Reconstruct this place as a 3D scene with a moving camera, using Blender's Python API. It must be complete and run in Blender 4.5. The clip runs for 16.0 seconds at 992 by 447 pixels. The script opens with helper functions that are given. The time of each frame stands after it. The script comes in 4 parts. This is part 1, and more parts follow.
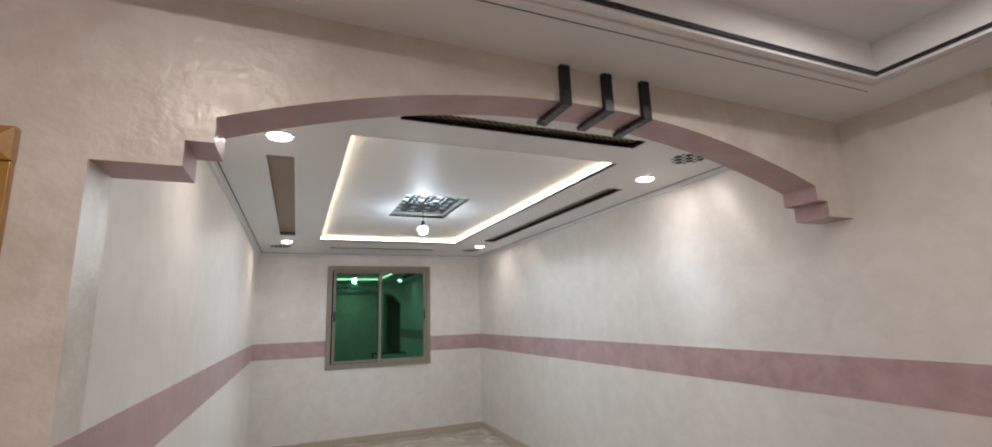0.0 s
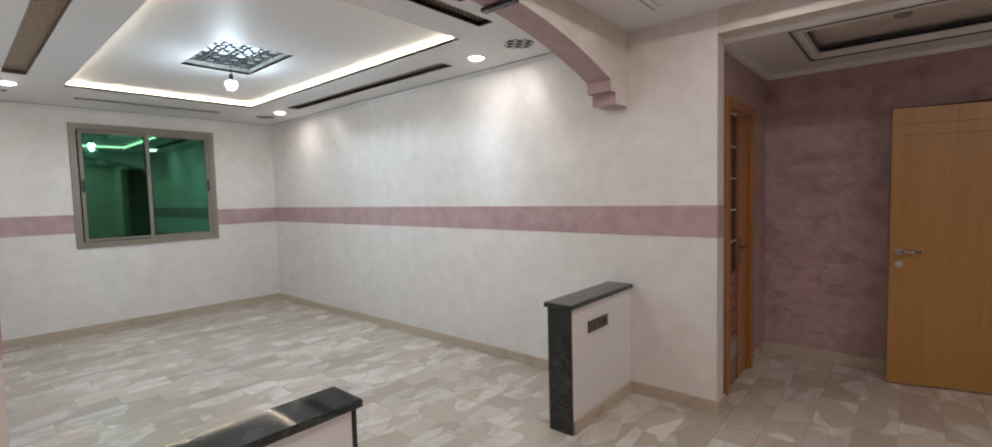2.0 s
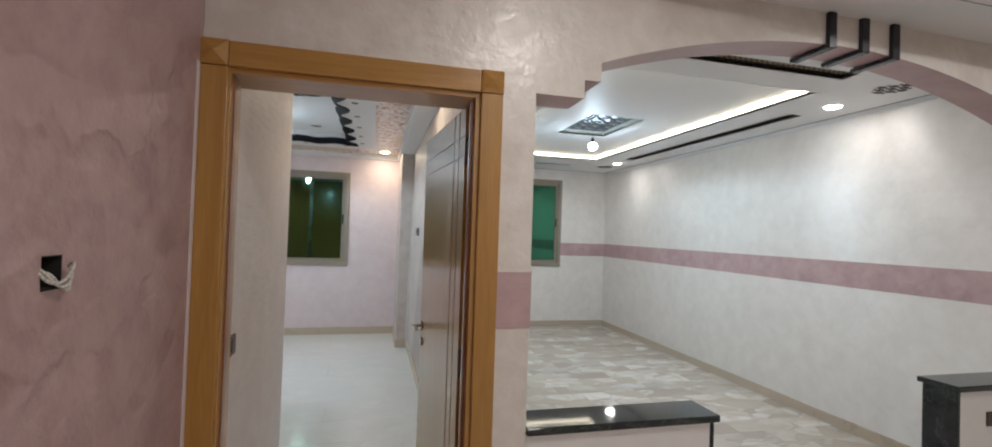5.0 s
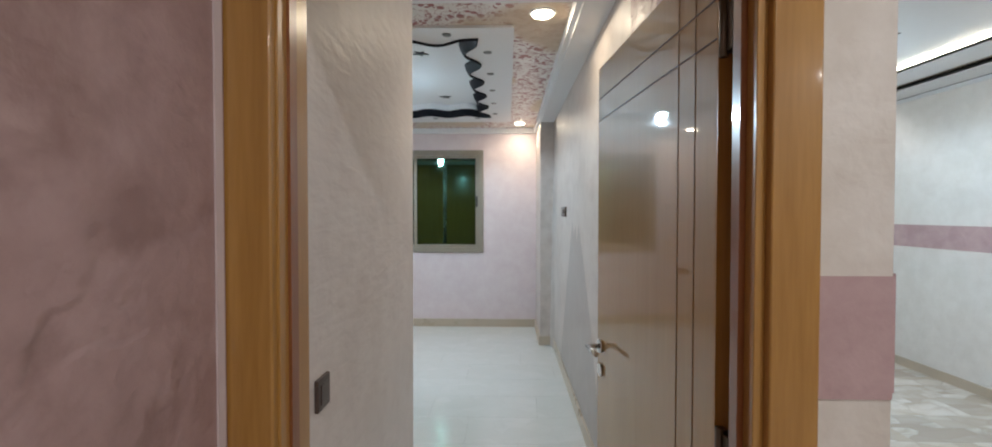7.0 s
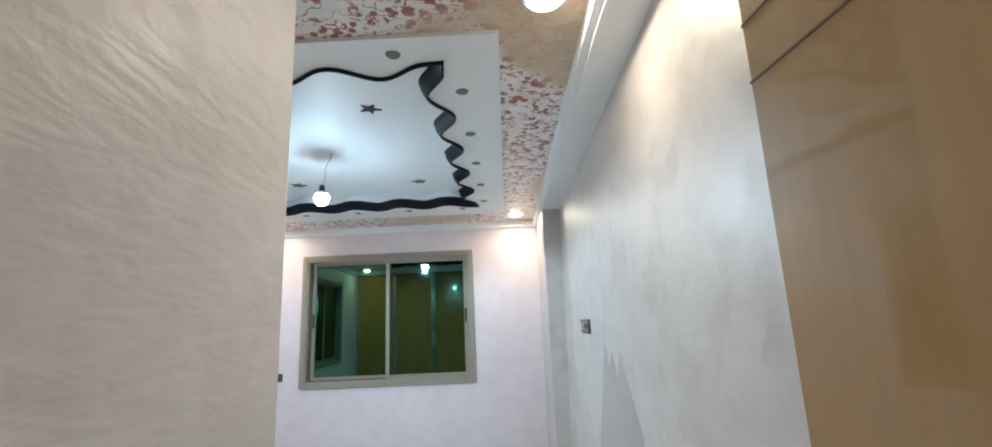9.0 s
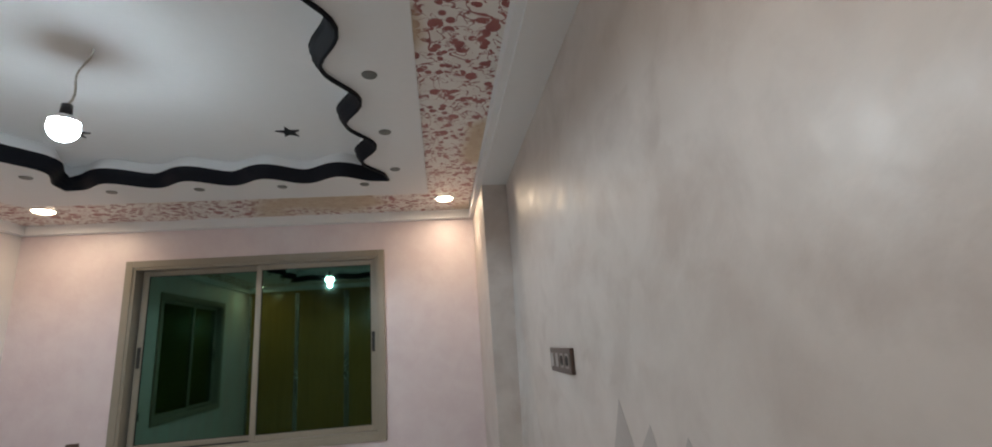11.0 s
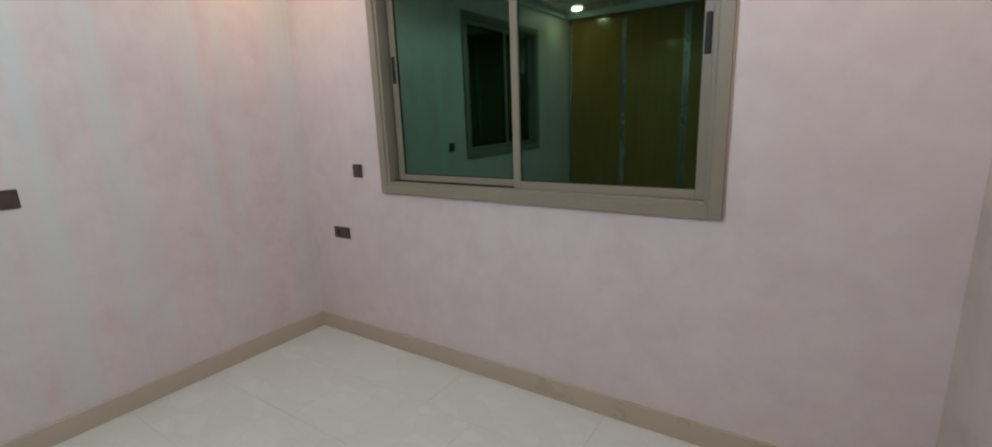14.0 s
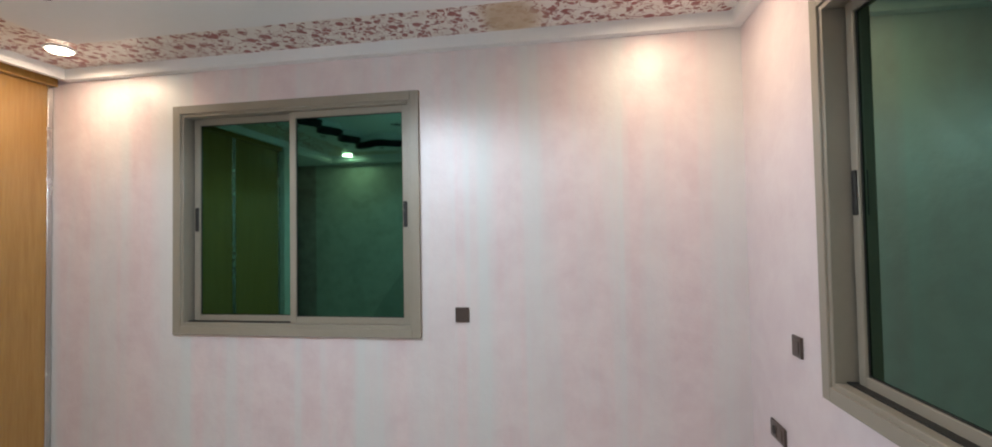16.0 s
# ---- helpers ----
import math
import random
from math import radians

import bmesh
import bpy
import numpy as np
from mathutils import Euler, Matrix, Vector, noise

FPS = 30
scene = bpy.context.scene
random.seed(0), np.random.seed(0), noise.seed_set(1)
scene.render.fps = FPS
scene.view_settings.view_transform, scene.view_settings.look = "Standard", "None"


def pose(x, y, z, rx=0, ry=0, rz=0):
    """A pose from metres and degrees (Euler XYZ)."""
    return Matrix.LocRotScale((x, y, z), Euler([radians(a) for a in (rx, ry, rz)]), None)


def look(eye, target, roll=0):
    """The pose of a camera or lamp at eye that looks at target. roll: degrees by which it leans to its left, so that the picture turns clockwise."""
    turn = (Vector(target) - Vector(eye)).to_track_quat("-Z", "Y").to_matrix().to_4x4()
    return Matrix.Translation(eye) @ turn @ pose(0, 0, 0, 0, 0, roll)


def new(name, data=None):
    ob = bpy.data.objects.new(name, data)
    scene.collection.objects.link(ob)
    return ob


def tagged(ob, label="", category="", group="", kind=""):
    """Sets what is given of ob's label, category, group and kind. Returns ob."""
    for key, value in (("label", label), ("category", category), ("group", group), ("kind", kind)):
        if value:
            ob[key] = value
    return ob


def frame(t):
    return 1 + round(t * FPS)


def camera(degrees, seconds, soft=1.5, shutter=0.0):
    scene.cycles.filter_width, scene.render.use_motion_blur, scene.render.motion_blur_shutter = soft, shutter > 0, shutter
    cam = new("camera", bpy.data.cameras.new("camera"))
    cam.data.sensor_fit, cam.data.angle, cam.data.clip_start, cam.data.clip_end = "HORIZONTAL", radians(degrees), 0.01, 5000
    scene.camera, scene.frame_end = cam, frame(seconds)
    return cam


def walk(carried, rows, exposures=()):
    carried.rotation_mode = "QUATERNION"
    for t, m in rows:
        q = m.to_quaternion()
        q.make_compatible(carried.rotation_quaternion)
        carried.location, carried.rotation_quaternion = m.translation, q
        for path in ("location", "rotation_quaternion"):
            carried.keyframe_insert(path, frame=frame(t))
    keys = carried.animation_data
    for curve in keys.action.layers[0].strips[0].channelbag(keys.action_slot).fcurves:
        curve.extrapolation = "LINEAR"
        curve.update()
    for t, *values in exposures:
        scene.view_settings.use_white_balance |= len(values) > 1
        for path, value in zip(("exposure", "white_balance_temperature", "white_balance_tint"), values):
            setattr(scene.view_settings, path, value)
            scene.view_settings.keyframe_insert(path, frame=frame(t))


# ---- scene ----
cam = camera(92.4, 16.0, soft=1.8)
PATH = [
    (0, (0.584, 0.402, 1.644), (1.343, 2.213, 2.025), -1.9),
    (0.5, (0.475, 0.455, 1.577), (1.271, 2.275, 1.81), -0.9),
    (1, (0.37, 0.58, 1.508), (1.419, 2.282, 1.574), -2.3),
    (1.5, (0.189, 0.52, 1.48), (1.581, 1.956, 1.443), -2.1),
    (2, (0.009, 0.411, 1.485), (1.52, 1.716, 1.363), -1.5),
    (2.5, (-0.048, 0.311, 1.481), (1.367, 1.718, 1.347), -1.2),
    (3, (-0.146, 0.21, 1.492), (0.998, 1.845, 1.359), -1.0),
    (3.5, (-0.227, 0.171, 1.52), (0.869, 1.843, 1.47), 0.0),
    (4, (-0.345, 0.139, 1.573), (0.663, 1.861, 1.697), 0.6),
    (4.5, (-0.452, 0.114, 1.563), (0.319, 1.955, 1.699), 1.3),
    (5, (-0.515, 0.111, 1.526), (-0.033, 2.051, 1.561), 1.9),
    (5.2, (-0.531, 0.127, 1.504), (-0.117, 2.084, 1.471), 2.1),
    (7.3, (-0.605, 1.172, 1.472), (-0.694, 3.17, 1.434), -0.8),
    (7.5, (-0.6, 1.251, 1.46), (-0.671, 3.241, 1.64), -2.1),
    (8, (-0.592, 1.584, 1.504), (-0.697, 3.543, 1.895), -1.3),
    (8.2, (-0.576, 1.724, 1.519), (-0.694, 3.691, 1.86), -2.5),
    (10.3, (-0.591, 3.217, 1.592), (-0.447, 5.135, 2.141), -1.0),
    (10.5, (-0.58, 3.349, 1.603), (-0.404, 5.264, 2.151), -1.7),
    (11, (-0.514, 3.634, 1.586), (-0.268, 5.562, 2.058), -4.2),
    (11.5, (-0.476, 3.955, 1.5), (-0.221, 5.939, 1.521), -2.9),
    (12, (-0.447, 4.263, 1.399), (-0.257, 6.216, 1.009), 0.3),
    (12.5, (-0.457, 4.567, 1.38), (-0.274, 6.448, 0.727), 0.3),
    (13, (-0.481, 4.818, 1.361), (-0.361, 6.722, 0.761), 0.1),
    (13.2, (-0.502, 4.946, 1.357), (-0.594, 6.879, 0.851), 1.3),
    (13.5, (-0.559, 5.074, 1.362), (-1.104, 6.928, 0.846), -0.5),
    (14, (-0.658, 5.328, 1.375), (-1.743, 6.949, 0.935), -2.1),
    (14.5, (-0.717, 5.616, 1.377), (-2.075, 7.027, 0.967), -5.2),
    (15, (-0.761, 5.865, 1.374), (-2.448, 6.867, 0.992), -2.1),
    (15.5, (-0.825, 6.096, 1.397), (-2.771, 6.513, 1.193), 0.2),
    (15.7, (-0.909, 6.311, 1.429), (-2.906, 6.387, 1.355), 1.1),
    (16, (-0.954, 6.411, 1.517), (-2.927, 6.088, 1.574), -1.0),
]
EXPOSURES = [(0, 0.04, 6850, 15), (2, 0.2, 6580, 12), (5, 0.2, 6380, 9), (7.3, 0.4, 6000, 5), (8.2, 1.12, 5450, -3), (10.3, -0.33, 6600, 12), (12, -0.2, 7000, 13), (13, -0.08, 7000, 14), (14, -0.14, 6850, 12), (14.5, -0.2, 6950, 12), (15, 0.0, 7050, 13), (16, 0.28, 6750, 13)]
walk(cam, [(t, look(eye, target, roll)) for t, eye, target, roll in PATH], EXPOSURES)

# ---- world ----
world = bpy.data.worlds.new("night")
scene.world = world
world.use_nodes = True
world.node_tree.nodes["Background"].inputs[0].default_value = (0.01, 0.013, 0.02, 1)
world.node_tree.nodes["Background"].inputs[1].default_value = 0.3

# strengths of the lamps that the place has; HALL_SPOT also drives two added ones
BULB_POWER, SPOT_POWER, STRIP_POWER = 44.0, 3.2, 8.0
BED_BULB, BED_SPOT = 62.0, 4.6
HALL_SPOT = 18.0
COOL, WARM, NEUTRAL = (0.68, 0.87, 1.0), (1.0, 0.82, 0.60), (1.0, 0.96, 0.92)


# ---- materials ----
def material(name):
    m = bpy.data.materials.new(name)
    m.use_nodes = True
    nt = m.node_tree
    return m, nt, nt.nodes["Principled BSDF"]


def node(nt, kind, **values):
    n = nt.nodes.new(kind)
    for key, value in values.items():
        if key in n.inputs:
            if hasattr(value, "is_linked"):
                nt.links.new(value, n.inputs[key])
            else:
                n.inputs[key].default_value = value
        else:
            setattr(n, key, value)
    return n


def coords(nt, scale=(1, 1, 1), spin=(0, 0, 0), random_shift=0.0):
    place = nt.nodes.new("ShaderNodeTexCoord").outputs["Object"]
    if random_shift:
        info = nt.nodes.new("ShaderNodeObjectInfo")
        mul = node(nt, "ShaderNodeMath", operation="MULTIPLY")
        nt.links.new(info.outputs["Random"], mul.inputs[0])
        mul.inputs[1].default_value = random_shift
        add = node(nt, "ShaderNodeVectorMath", operation="ADD")
        nt.links.new(place, add.inputs[0])
        nt.links.new(mul.outputs[0], add.inputs[1])
        place = add.outputs[0]
    mp = node(nt, "ShaderNodeMapping", Vector=place, Scale=scale, Rotation=spin)
    return mp.outputs[0]


def noisy(nt, vec, scale, detail=4.0, rough=0.55, distort=0.0):
    n = node(nt, "ShaderNodeTexNoise", Vector=vec, Scale=scale, Detail=detail, Roughness=rough, Distortion=distort)
    return n.outputs["Fac"]


def ramp(nt, fac, stops):
    r = node(nt, "ShaderNodeValToRGB", Fac=fac)
    e = r.color_ramp.elements
    while len(e) < len(stops):
        e.new(0.5)
    for el, (p, c) in zip(e, stops):
        el.position = p
        el.color = (*c, 1) if isinstance(c, tuple) else (c, c, c, 1)
    return r.outputs["Color"]


def blend(nt, fac, a, b):
    m = node(nt, "ShaderNodeMix", data_type="RGBA")
    for sock, v in ((m.inputs[0], fac), (m.inputs[6], a), (m.inputs[7], b)):
        if hasattr(v, "is_linked"):
            nt.links.new(v, sock)
        else:
            sock.default_value = (*v, 1) if isinstance(v, tuple) else v
    return m.outputs[2]


def bump(nt, bsdf, height, strength, distance=0.01):
    b = node(nt, "ShaderNodeBump", Strength=strength, Distance=distance, Height=height)
    nt.links.new(b.outputs[0], bsdf.inputs["Normal"])


def stucco(name, base, pale, relief=0.25, gloss=(0.2, 0.5), pearl=0.0, streak=False, dabs=False, plates=0.0):
    """Trowelled pearl plaster: patches at two scales, uneven gloss, soft relief."""
    m, nt, p = material(name)
    v = coords(nt)
    big = noisy(nt, v, 3.6, 5, 0.62, 0.6)
    fine = noisy(nt, v, 8.0, 5, 0.6, 0.25)
    both = blend(nt, 0.55, big, fine)
    col = ramp(nt, both, [(0.40, base), (0.60, pale)])
    if streak:
        tall = noisy(nt, coords(nt, (1, 4.2, 0.13)), 1.3, 4, 0.5, 0.5)
        col = blend(nt, ramp(nt, tall, [(0.44, 0.0), (0.66, 0.85)]), col, (0.65, 0.665, 0.66))
    plate_height = None
    if plates:
        # overlapping trowel strokes, each a little higher and paler than its neighbour
        warp = node(nt, "ShaderNodeTexNoise", Vector=v, Scale=5.0, Detail=3.0)
        add = node(nt, "ShaderNodeVectorMath", operation="MULTIPLY_ADD")
        nt.links.new(warp.outputs["Color"], add.inputs[0])
        add.inputs[1].default_value = (0.22, 0.22, 0.22)
        nt.links.new(coords(nt, (1.0, 0.7, 1.25), (radians(-14), 0, 0)), add.inputs[2])
        cells = node(nt, "ShaderNodeTexVoronoi", feature="SMOOTH_F1", Vector=add.outputs[0], Scale=8.5, Smoothness=0.36)
        split = node(nt, "ShaderNodeSeparateColor")
        nt.links.new(cells.outputs["Color"], split.inputs[0])
        plate_height = split.outputs[0]
        tone = ramp(nt, plate_height, [(0.1, 0.0), (0.9, 0.6)])
        col = blend(nt, tone, col, pale)
    nt.links.new(col, p.inputs["Base Color"])
    r = ramp(nt, fine, [(0.3, gloss[0]), (0.7, gloss[1])])
    nt.links.new(r, p.inputs["Roughness"])
    p.inputs["Metallic"].default_value = pearl
    p.inputs["Specular IOR Level"].default_value = 0.55
    if dabs:
        ridges = noisy(nt, coords(nt, (1, 0.45, 1.5), (radians(-32), 0, 0)), 20.0, 2, 0.45, 0.3)
    else:
        ridges = noisy(nt, v, 5.0, 4, 0.5, 0.3)
    if plates:
        ridges = blend(nt, plates, ridges, plate_height)
    bump(nt, p, blend(nt, 0.3, ridges, noisy(nt, v, 26.0, 3, 0.5, 0.2)), min(1.0, relief * 1.8), 0.03)
    return m


def plain(name, colour, rough=0.5, metal=0.0, grain=0.06, scale=30.0, relief=0.02, coat=0.0):
    m, nt, p = material(name)
    v = coords(nt)
    f = blend(nt, 0.5, noisy(nt, v, scale, 5), noisy(nt, v, scale * 0.08, 3))
    dark = tuple(c * (1 - grain) for c in colour)
    pale = tuple(min(1, c * (1 + grain)) for c in colour)
    nt.links.new(ramp(nt, f, [(0.35, dark), (0.65, pale)]), p.inputs["Base Color"])
    nt.links.new(ramp(nt, f, [(0.3, max(0.02, rough - 0.06)), (0.7, rough + 0.06)]), p.inputs["Roughness"])
    p.inputs["Metallic"].default_value = metal
    p.inputs["Coat Weight"].default_value = coat
    p.inputs["Coat Roughness"].default_value = 0.06
    bump(nt, p, f, relief, 0.004)
    return m


def wood(name, dark, pale, along="z", rough=0.28, coat=0.4, rippled=False):
    m, nt, p = material(name)
    s = {"x": (0.6, 9, 9), "y": (9, 0.6, 9), "z": (9, 9, 0.6)}[along]
    v = coords(nt, s, random_shift=7.0)
    grain = noisy(nt, v, 2.0, 7, 0.6, 0.9)
    rings = node(nt, "ShaderNodeTexNoise", Vector=coords(nt, tuple(k * 3.2 for k in s), random_shift=3.0), Scale=4.0, Detail=3.0).outputs["Fac"]
    f = blend(nt, 0.35, grain, rings)
    nt.links.new(ramp(nt, f, [(0.3, dark), (0.7, pale)]), p.inputs["Base Color"])
    p.inputs["Roughness"].default_value = rough
    p.inputs["Coat Weight"].default_value = coat
    p.inputs["Coat Roughness"].default_value = 0.05
    bump(nt, p, f, 0.06, 0.003)
    if rippled:
        # lacquer that follows the upright grain and draws highlights out sideways
        p.inputs["Specular IOR Level"].default_value = 0.15
        p.inputs["Coat Roughness"].default_value = 0.03
        ripple = noisy(nt, coords(nt, (1.0, 22.0, 0.8)), 3.0, 3, 0.5, 0.2)
        b = node(nt, "ShaderNodeBump", Strength=0.10, Distance=0.004, Height=ripple)
        nt.links.new(b.outputs[0], p.inputs["Coat Normal"])
    return m


def brecciated(name, base, pale, vein, rough=0.12, spread=0.84, size=5.5):
    """Cream marble with angular paler clasts, each tile cut from another place of the block."""
    m, nt, p = material(name)
    v = coords(nt, (1.0, 1.6, 1.0), random_shift=60.0)
    warp = node(nt, "ShaderNodeTexNoise", Vector=v, Scale=3.0, Detail=4.0)
    add = node(nt, "ShaderNodeVectorMath", operation="MULTIPLY_ADD")
    nt.links.new(warp.outputs["Color"], add.inputs[0])
    add.inputs[1].default_value = (0.16, 0.16, 0.16)
    nt.links.new(v, add.inputs[2])
    cells = node(nt, "ShaderNodeTexVoronoi", Vector=add.outputs[0], Scale=size, Randomness=1.0)
    tone = node(nt, "ShaderNodeSeparateColor")
    nt.links.new(cells.outputs["Color"], tone.inputs[0])
    edge = node(nt, "ShaderNodeTexVoronoi", feature="DISTANCE_TO_EDGE", Vector=add.outputs[0], Scale=size)
    col = ramp(nt, tone.outputs[0], [(0.25, base), (0.85, pale)])
    soft = noisy(nt, v, 2.6, 6, 0.65, 1.2)
    col = blend(nt, ramp(nt, soft, [(0.42, 0.0), (0.62, 0.85)]), col, base)
    thin = ramp(nt, edge.outputs["Distance"], [(0.0, 0.55), (0.05, 0.0)])
    col = blend(nt, thin, col, vein)
    info = nt.nodes.new("ShaderNodeObjectInfo")
    shade = ramp(nt, info.outputs["Random"], [(0.0, spread), (1.0, 1.0)])
    mul = node(nt, "ShaderNodeMix", data_type="RGBA", blend_type="MULTIPLY")
    mul.inputs[0].default_value = 1.0
    nt.links.new(col, mul.inputs[6])
    nt.links.new(shade, mul.inputs[7])
    nt.links.new(mul.outputs[2], p.inputs["Base Color"])
    nt.links.new(ramp(nt, soft, [(0.3, rough), (0.7, rough + 0.12)]), p.inputs["Roughness"])
    return m


def veined(name, base, vein, rough=0.1):
    m, nt, p = material(name)
    v = coords(nt)
    w = noisy(nt, v, 3.0, 8, 0.6, 2.5)
    line = ramp(nt, w, [(0.485, 0.0), (0.5, 0.7), (0.515, 0.0)])
    cloud = noisy(nt, v, 9.0, 6)
    b = ramp(nt, cloud, [(0.3, base), (0.75, tuple(c * 2.6 + 0.006 for c in base))])
    nt.links.new(blend(nt, line, b, vein), p.inputs["Base Color"])
    p.inputs["Roughness"].default_value = rough
    return m


def glow(name, colour, strength):
    m, nt, p = material(name)
    p.inputs["Base Color"].default_value = (*colour, 1)
    p.inputs["Emission Color"].default_value = (*colour, 1)
    p.inputs["Emission Strength"].default_value = strength
    return m


def foil(name):
    """Ceiling foil with a red blossom print over cream and gold."""
    m, nt, p = material(name)
    v = coords(nt)
    small = node(nt, "ShaderNodeTexVoronoi", Vector=v, Scale=26.0, Randomness=1.0)
    large = node(nt, "ShaderNodeTexVoronoi", Vector=v, Scale=15.5, Randomness=0.9)
    stems = noisy(nt, v, 11.0, 2, 0.5, 1.2)
    clump = noisy(nt, v, 9.0, 3, 0.6, 0.6)
    d = ramp(nt, large.outputs["Distance"], [(0.40, 1.0), (0.43, 0.0)])
    e = ramp(nt, small.outputs["Distance"], [(0.38, 1.0), (0.42, 0.0)])
    s = ramp(nt, stems, [(0.484, 0.0), (0.491, 1.0), (0.509, 1.0), (0.516, 0.0)])
    blooms = blend(nt, ramp(nt, clump, [(0.48, 0.0), (0.52, 1.0)]), e, d)
    here = ramp(nt, noisy(nt, v, 14.0, 3, 0.6, 0.8), [(0.33, 0.0), (0.38, 1.0)])
    held = node(nt, "ShaderNodeMath", operation="MULTIPLY")
    nt.links.new(blooms, held.inputs[0])
    nt.links.new(here, held.inputs[1])
    final = node(nt, "ShaderNodeMath", operation="MAXIMUM")
    nt.links.new(held.outputs[0], final.inputs[0])
    nt.links.new(s, final.inputs[1])
    ground = ramp(nt, noisy(nt, v, 7.0, 5), [(0.35, (0.72, 0.67, 0.63)), (0.65, (0.80, 0.77, 0.74))])
    red = ramp(nt, noisy(nt, v, 12.0, 3), [(0.3, (0.24, 0.05, 0.05)), (0.7, (0.36, 0.11, 0.10))])
    gilt = ramp(nt, noisy(nt, v, 1.1, 2, 0.4), [(0.56, 0.0), (0.62, 0.9)])
    gold = ramp(nt, noisy(nt, v, 14.0, 5), [(0.3, (0.50, 0.36, 0.22)), (0.7, (0.60, 0.47, 0.33))])
    nt.links.new(blend(nt, gilt, blend(nt, final.outputs[0], ground, red), gold), p.inputs["Base Color"])
    p.inputs["Roughness"].default_value = 0.32
    bump(nt, p, final.outputs[0], 0.2, 0.002)
    return m


def lattice(name, dark, pale, scale):
    """Pressed metal grille: a small pierced star pattern."""
    m, nt, p = material(name)
    v = coords(nt, (1, 1, 1), (0, 0, radians(45)))
    a = node(nt, "ShaderNodeTexVoronoi", Vector=v, Scale=scale, Randomness=0.15)
    f = ramp(nt, a.outputs["Distance"], [(0.30, 0.0), (0.40, 1.0)])
    nt.links.new(blend(nt, f, dark, pale), p.inputs["Base Color"])
    p.inputs["Roughness"].default_value = 0.4
    p.inputs["Metallic"].default_value = 0.4
    bump(nt, p, f, 0.5, 0.004)
    return m


CREAM = stucco("cream_pearl_plaster", (0.65, 0.59, 0.535), (0.75, 0.70, 0.655), 0.17, (0.29, 0.52), 0.06)
LIVING_WALL = stucco("ivory_pearl_plaster", (0.735, 0.695, 0.66), (0.80, 0.765, 0.735), 0.07, (0.36, 0.56), 0.07)
# fine level trowel marks spread the lamps' sheen upright
for lined in (LIVING_WALL,):
    bsdf = lined.node_tree.nodes["Principled BSDF"]
    bsdf.inputs["Anisotropic"].default_value = 0.85
    bsdf.inputs["Anisotropic Rotation"].default_value = 0.25
    bsdf.inputs["Specular IOR Level"].default_value = 0.7
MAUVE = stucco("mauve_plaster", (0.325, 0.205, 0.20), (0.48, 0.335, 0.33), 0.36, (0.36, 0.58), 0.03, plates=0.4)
BAND = stucco("dusty_rose_band", (0.425, 0.285, 0.29), (0.525, 0.37, 0.375), 0.12, (0.3, 0.55))
PINK_DABS = stucco("dabbed_pink_plaster", (0.74, 0.695, 0.69), (0.81, 0.775, 0.77), 0.12, (0.44, 0.6), 0.02, dabs=True)
PINK = stucco("pale_pink_plaster", (0.68, 0.575, 0.60), (0.73, 0.64, 0.655), 0.07, (0.36, 0.5), 0.05)
PINK_STREAK = stucco("streaked_pink_plaster", (0.68, 0.55, 0.565), (0.74, 0.63, 0.635), 0.10, (0.36, 0.5), 0.05, True)
GREYWHITE = stucco("grey_pearl_plaster", (0.48, 0.414, 0.38), (0.59, 0.53, 0.495), 0.06, (0.38, 0.56), 0.06, plates=0.35)
GREYDARK = stucco("taupe_paint_facet", (0.375, 0.333, 0.312), (0.44, 0.398, 0.376), 0.10, (0.38, 0.56), 0.05)
GREYPALE = stucco("pale_paint_facet", (0.50, 0.452, 0.425), (0.60, 0.552, 0.525), 0.12, (0.38, 0.56), 0.06)
WHITE = plain("white_ceiling_paint", (0.78, 0.78, 0.79), 0.55, grain=0.015)
LOWWALL = plain("white_wall_paint", (0.74, 0.72, 0.71), 0.5, grain=0.03, scale=14.0)
BASE = plain("beige_marble_skirting", (0.50, 0.42, 0.33), 0.3, grain=0.04, scale=6.0, relief=0.005)
TILE = brecciated("cream_breccia_marble", (0.545, 0.475, 0.40), (0.78, 0.745, 0.70), (0.50, 0.43, 0.36), spread=0.80, size=3.4)
GROUT = plain("beige_grout", (0.55, 0.49, 0.42), 0.7, grain=0.1)
WHITE_TILE = brecciated("white_marble", (0.66, 0.675, 0.66), (0.70, 0.71, 0.70), (0.63, 0.645, 0.63), 0.08, 0.985)
PALE_GROUT = plain("pale_grout", (0.60, 0.605, 0.59), 0.6)
BLACK_MARBLE = veined("black_green_marble", (0.008, 0.011, 0.012), (0.07, 0.078, 0.075), 0.05)
BLACK = plain("black_gloss_paint", (0.011, 0.012, 0.02), 0.3, grain=0.1)
ALU = plain("taupe_aluminium", (0.27, 0.235, 0.19), 0.42, grain=0.04, coat=0.1)
ALU_DARK = plain("dark_gasket", (0.014, 0.013, 0.012), 0.65)
PANE, pane_nt, pane_bsdf = material("green_reflective_glass")
pane_bsdf.inputs["Base Color"].default_value = (0.055, 0.20, 0.125, 1)
pane_bsdf.inputs["Metallic"].default_value = 1.0
pane_bsdf.inputs["Roughness"].default_value = 0.03
# same glass as PANE; window_2's less green reflections are put into the tint
BED_PANE, bed_pane_nt, bed_pane_bsdf = material("retinted_reflective_glass")
bed_pane_bsdf.inputs["Base Color"].default_value = (0.085, 0.18, 0.135, 1)
bed_pane_bsdf.inputs["Metallic"].default_value = 1.0
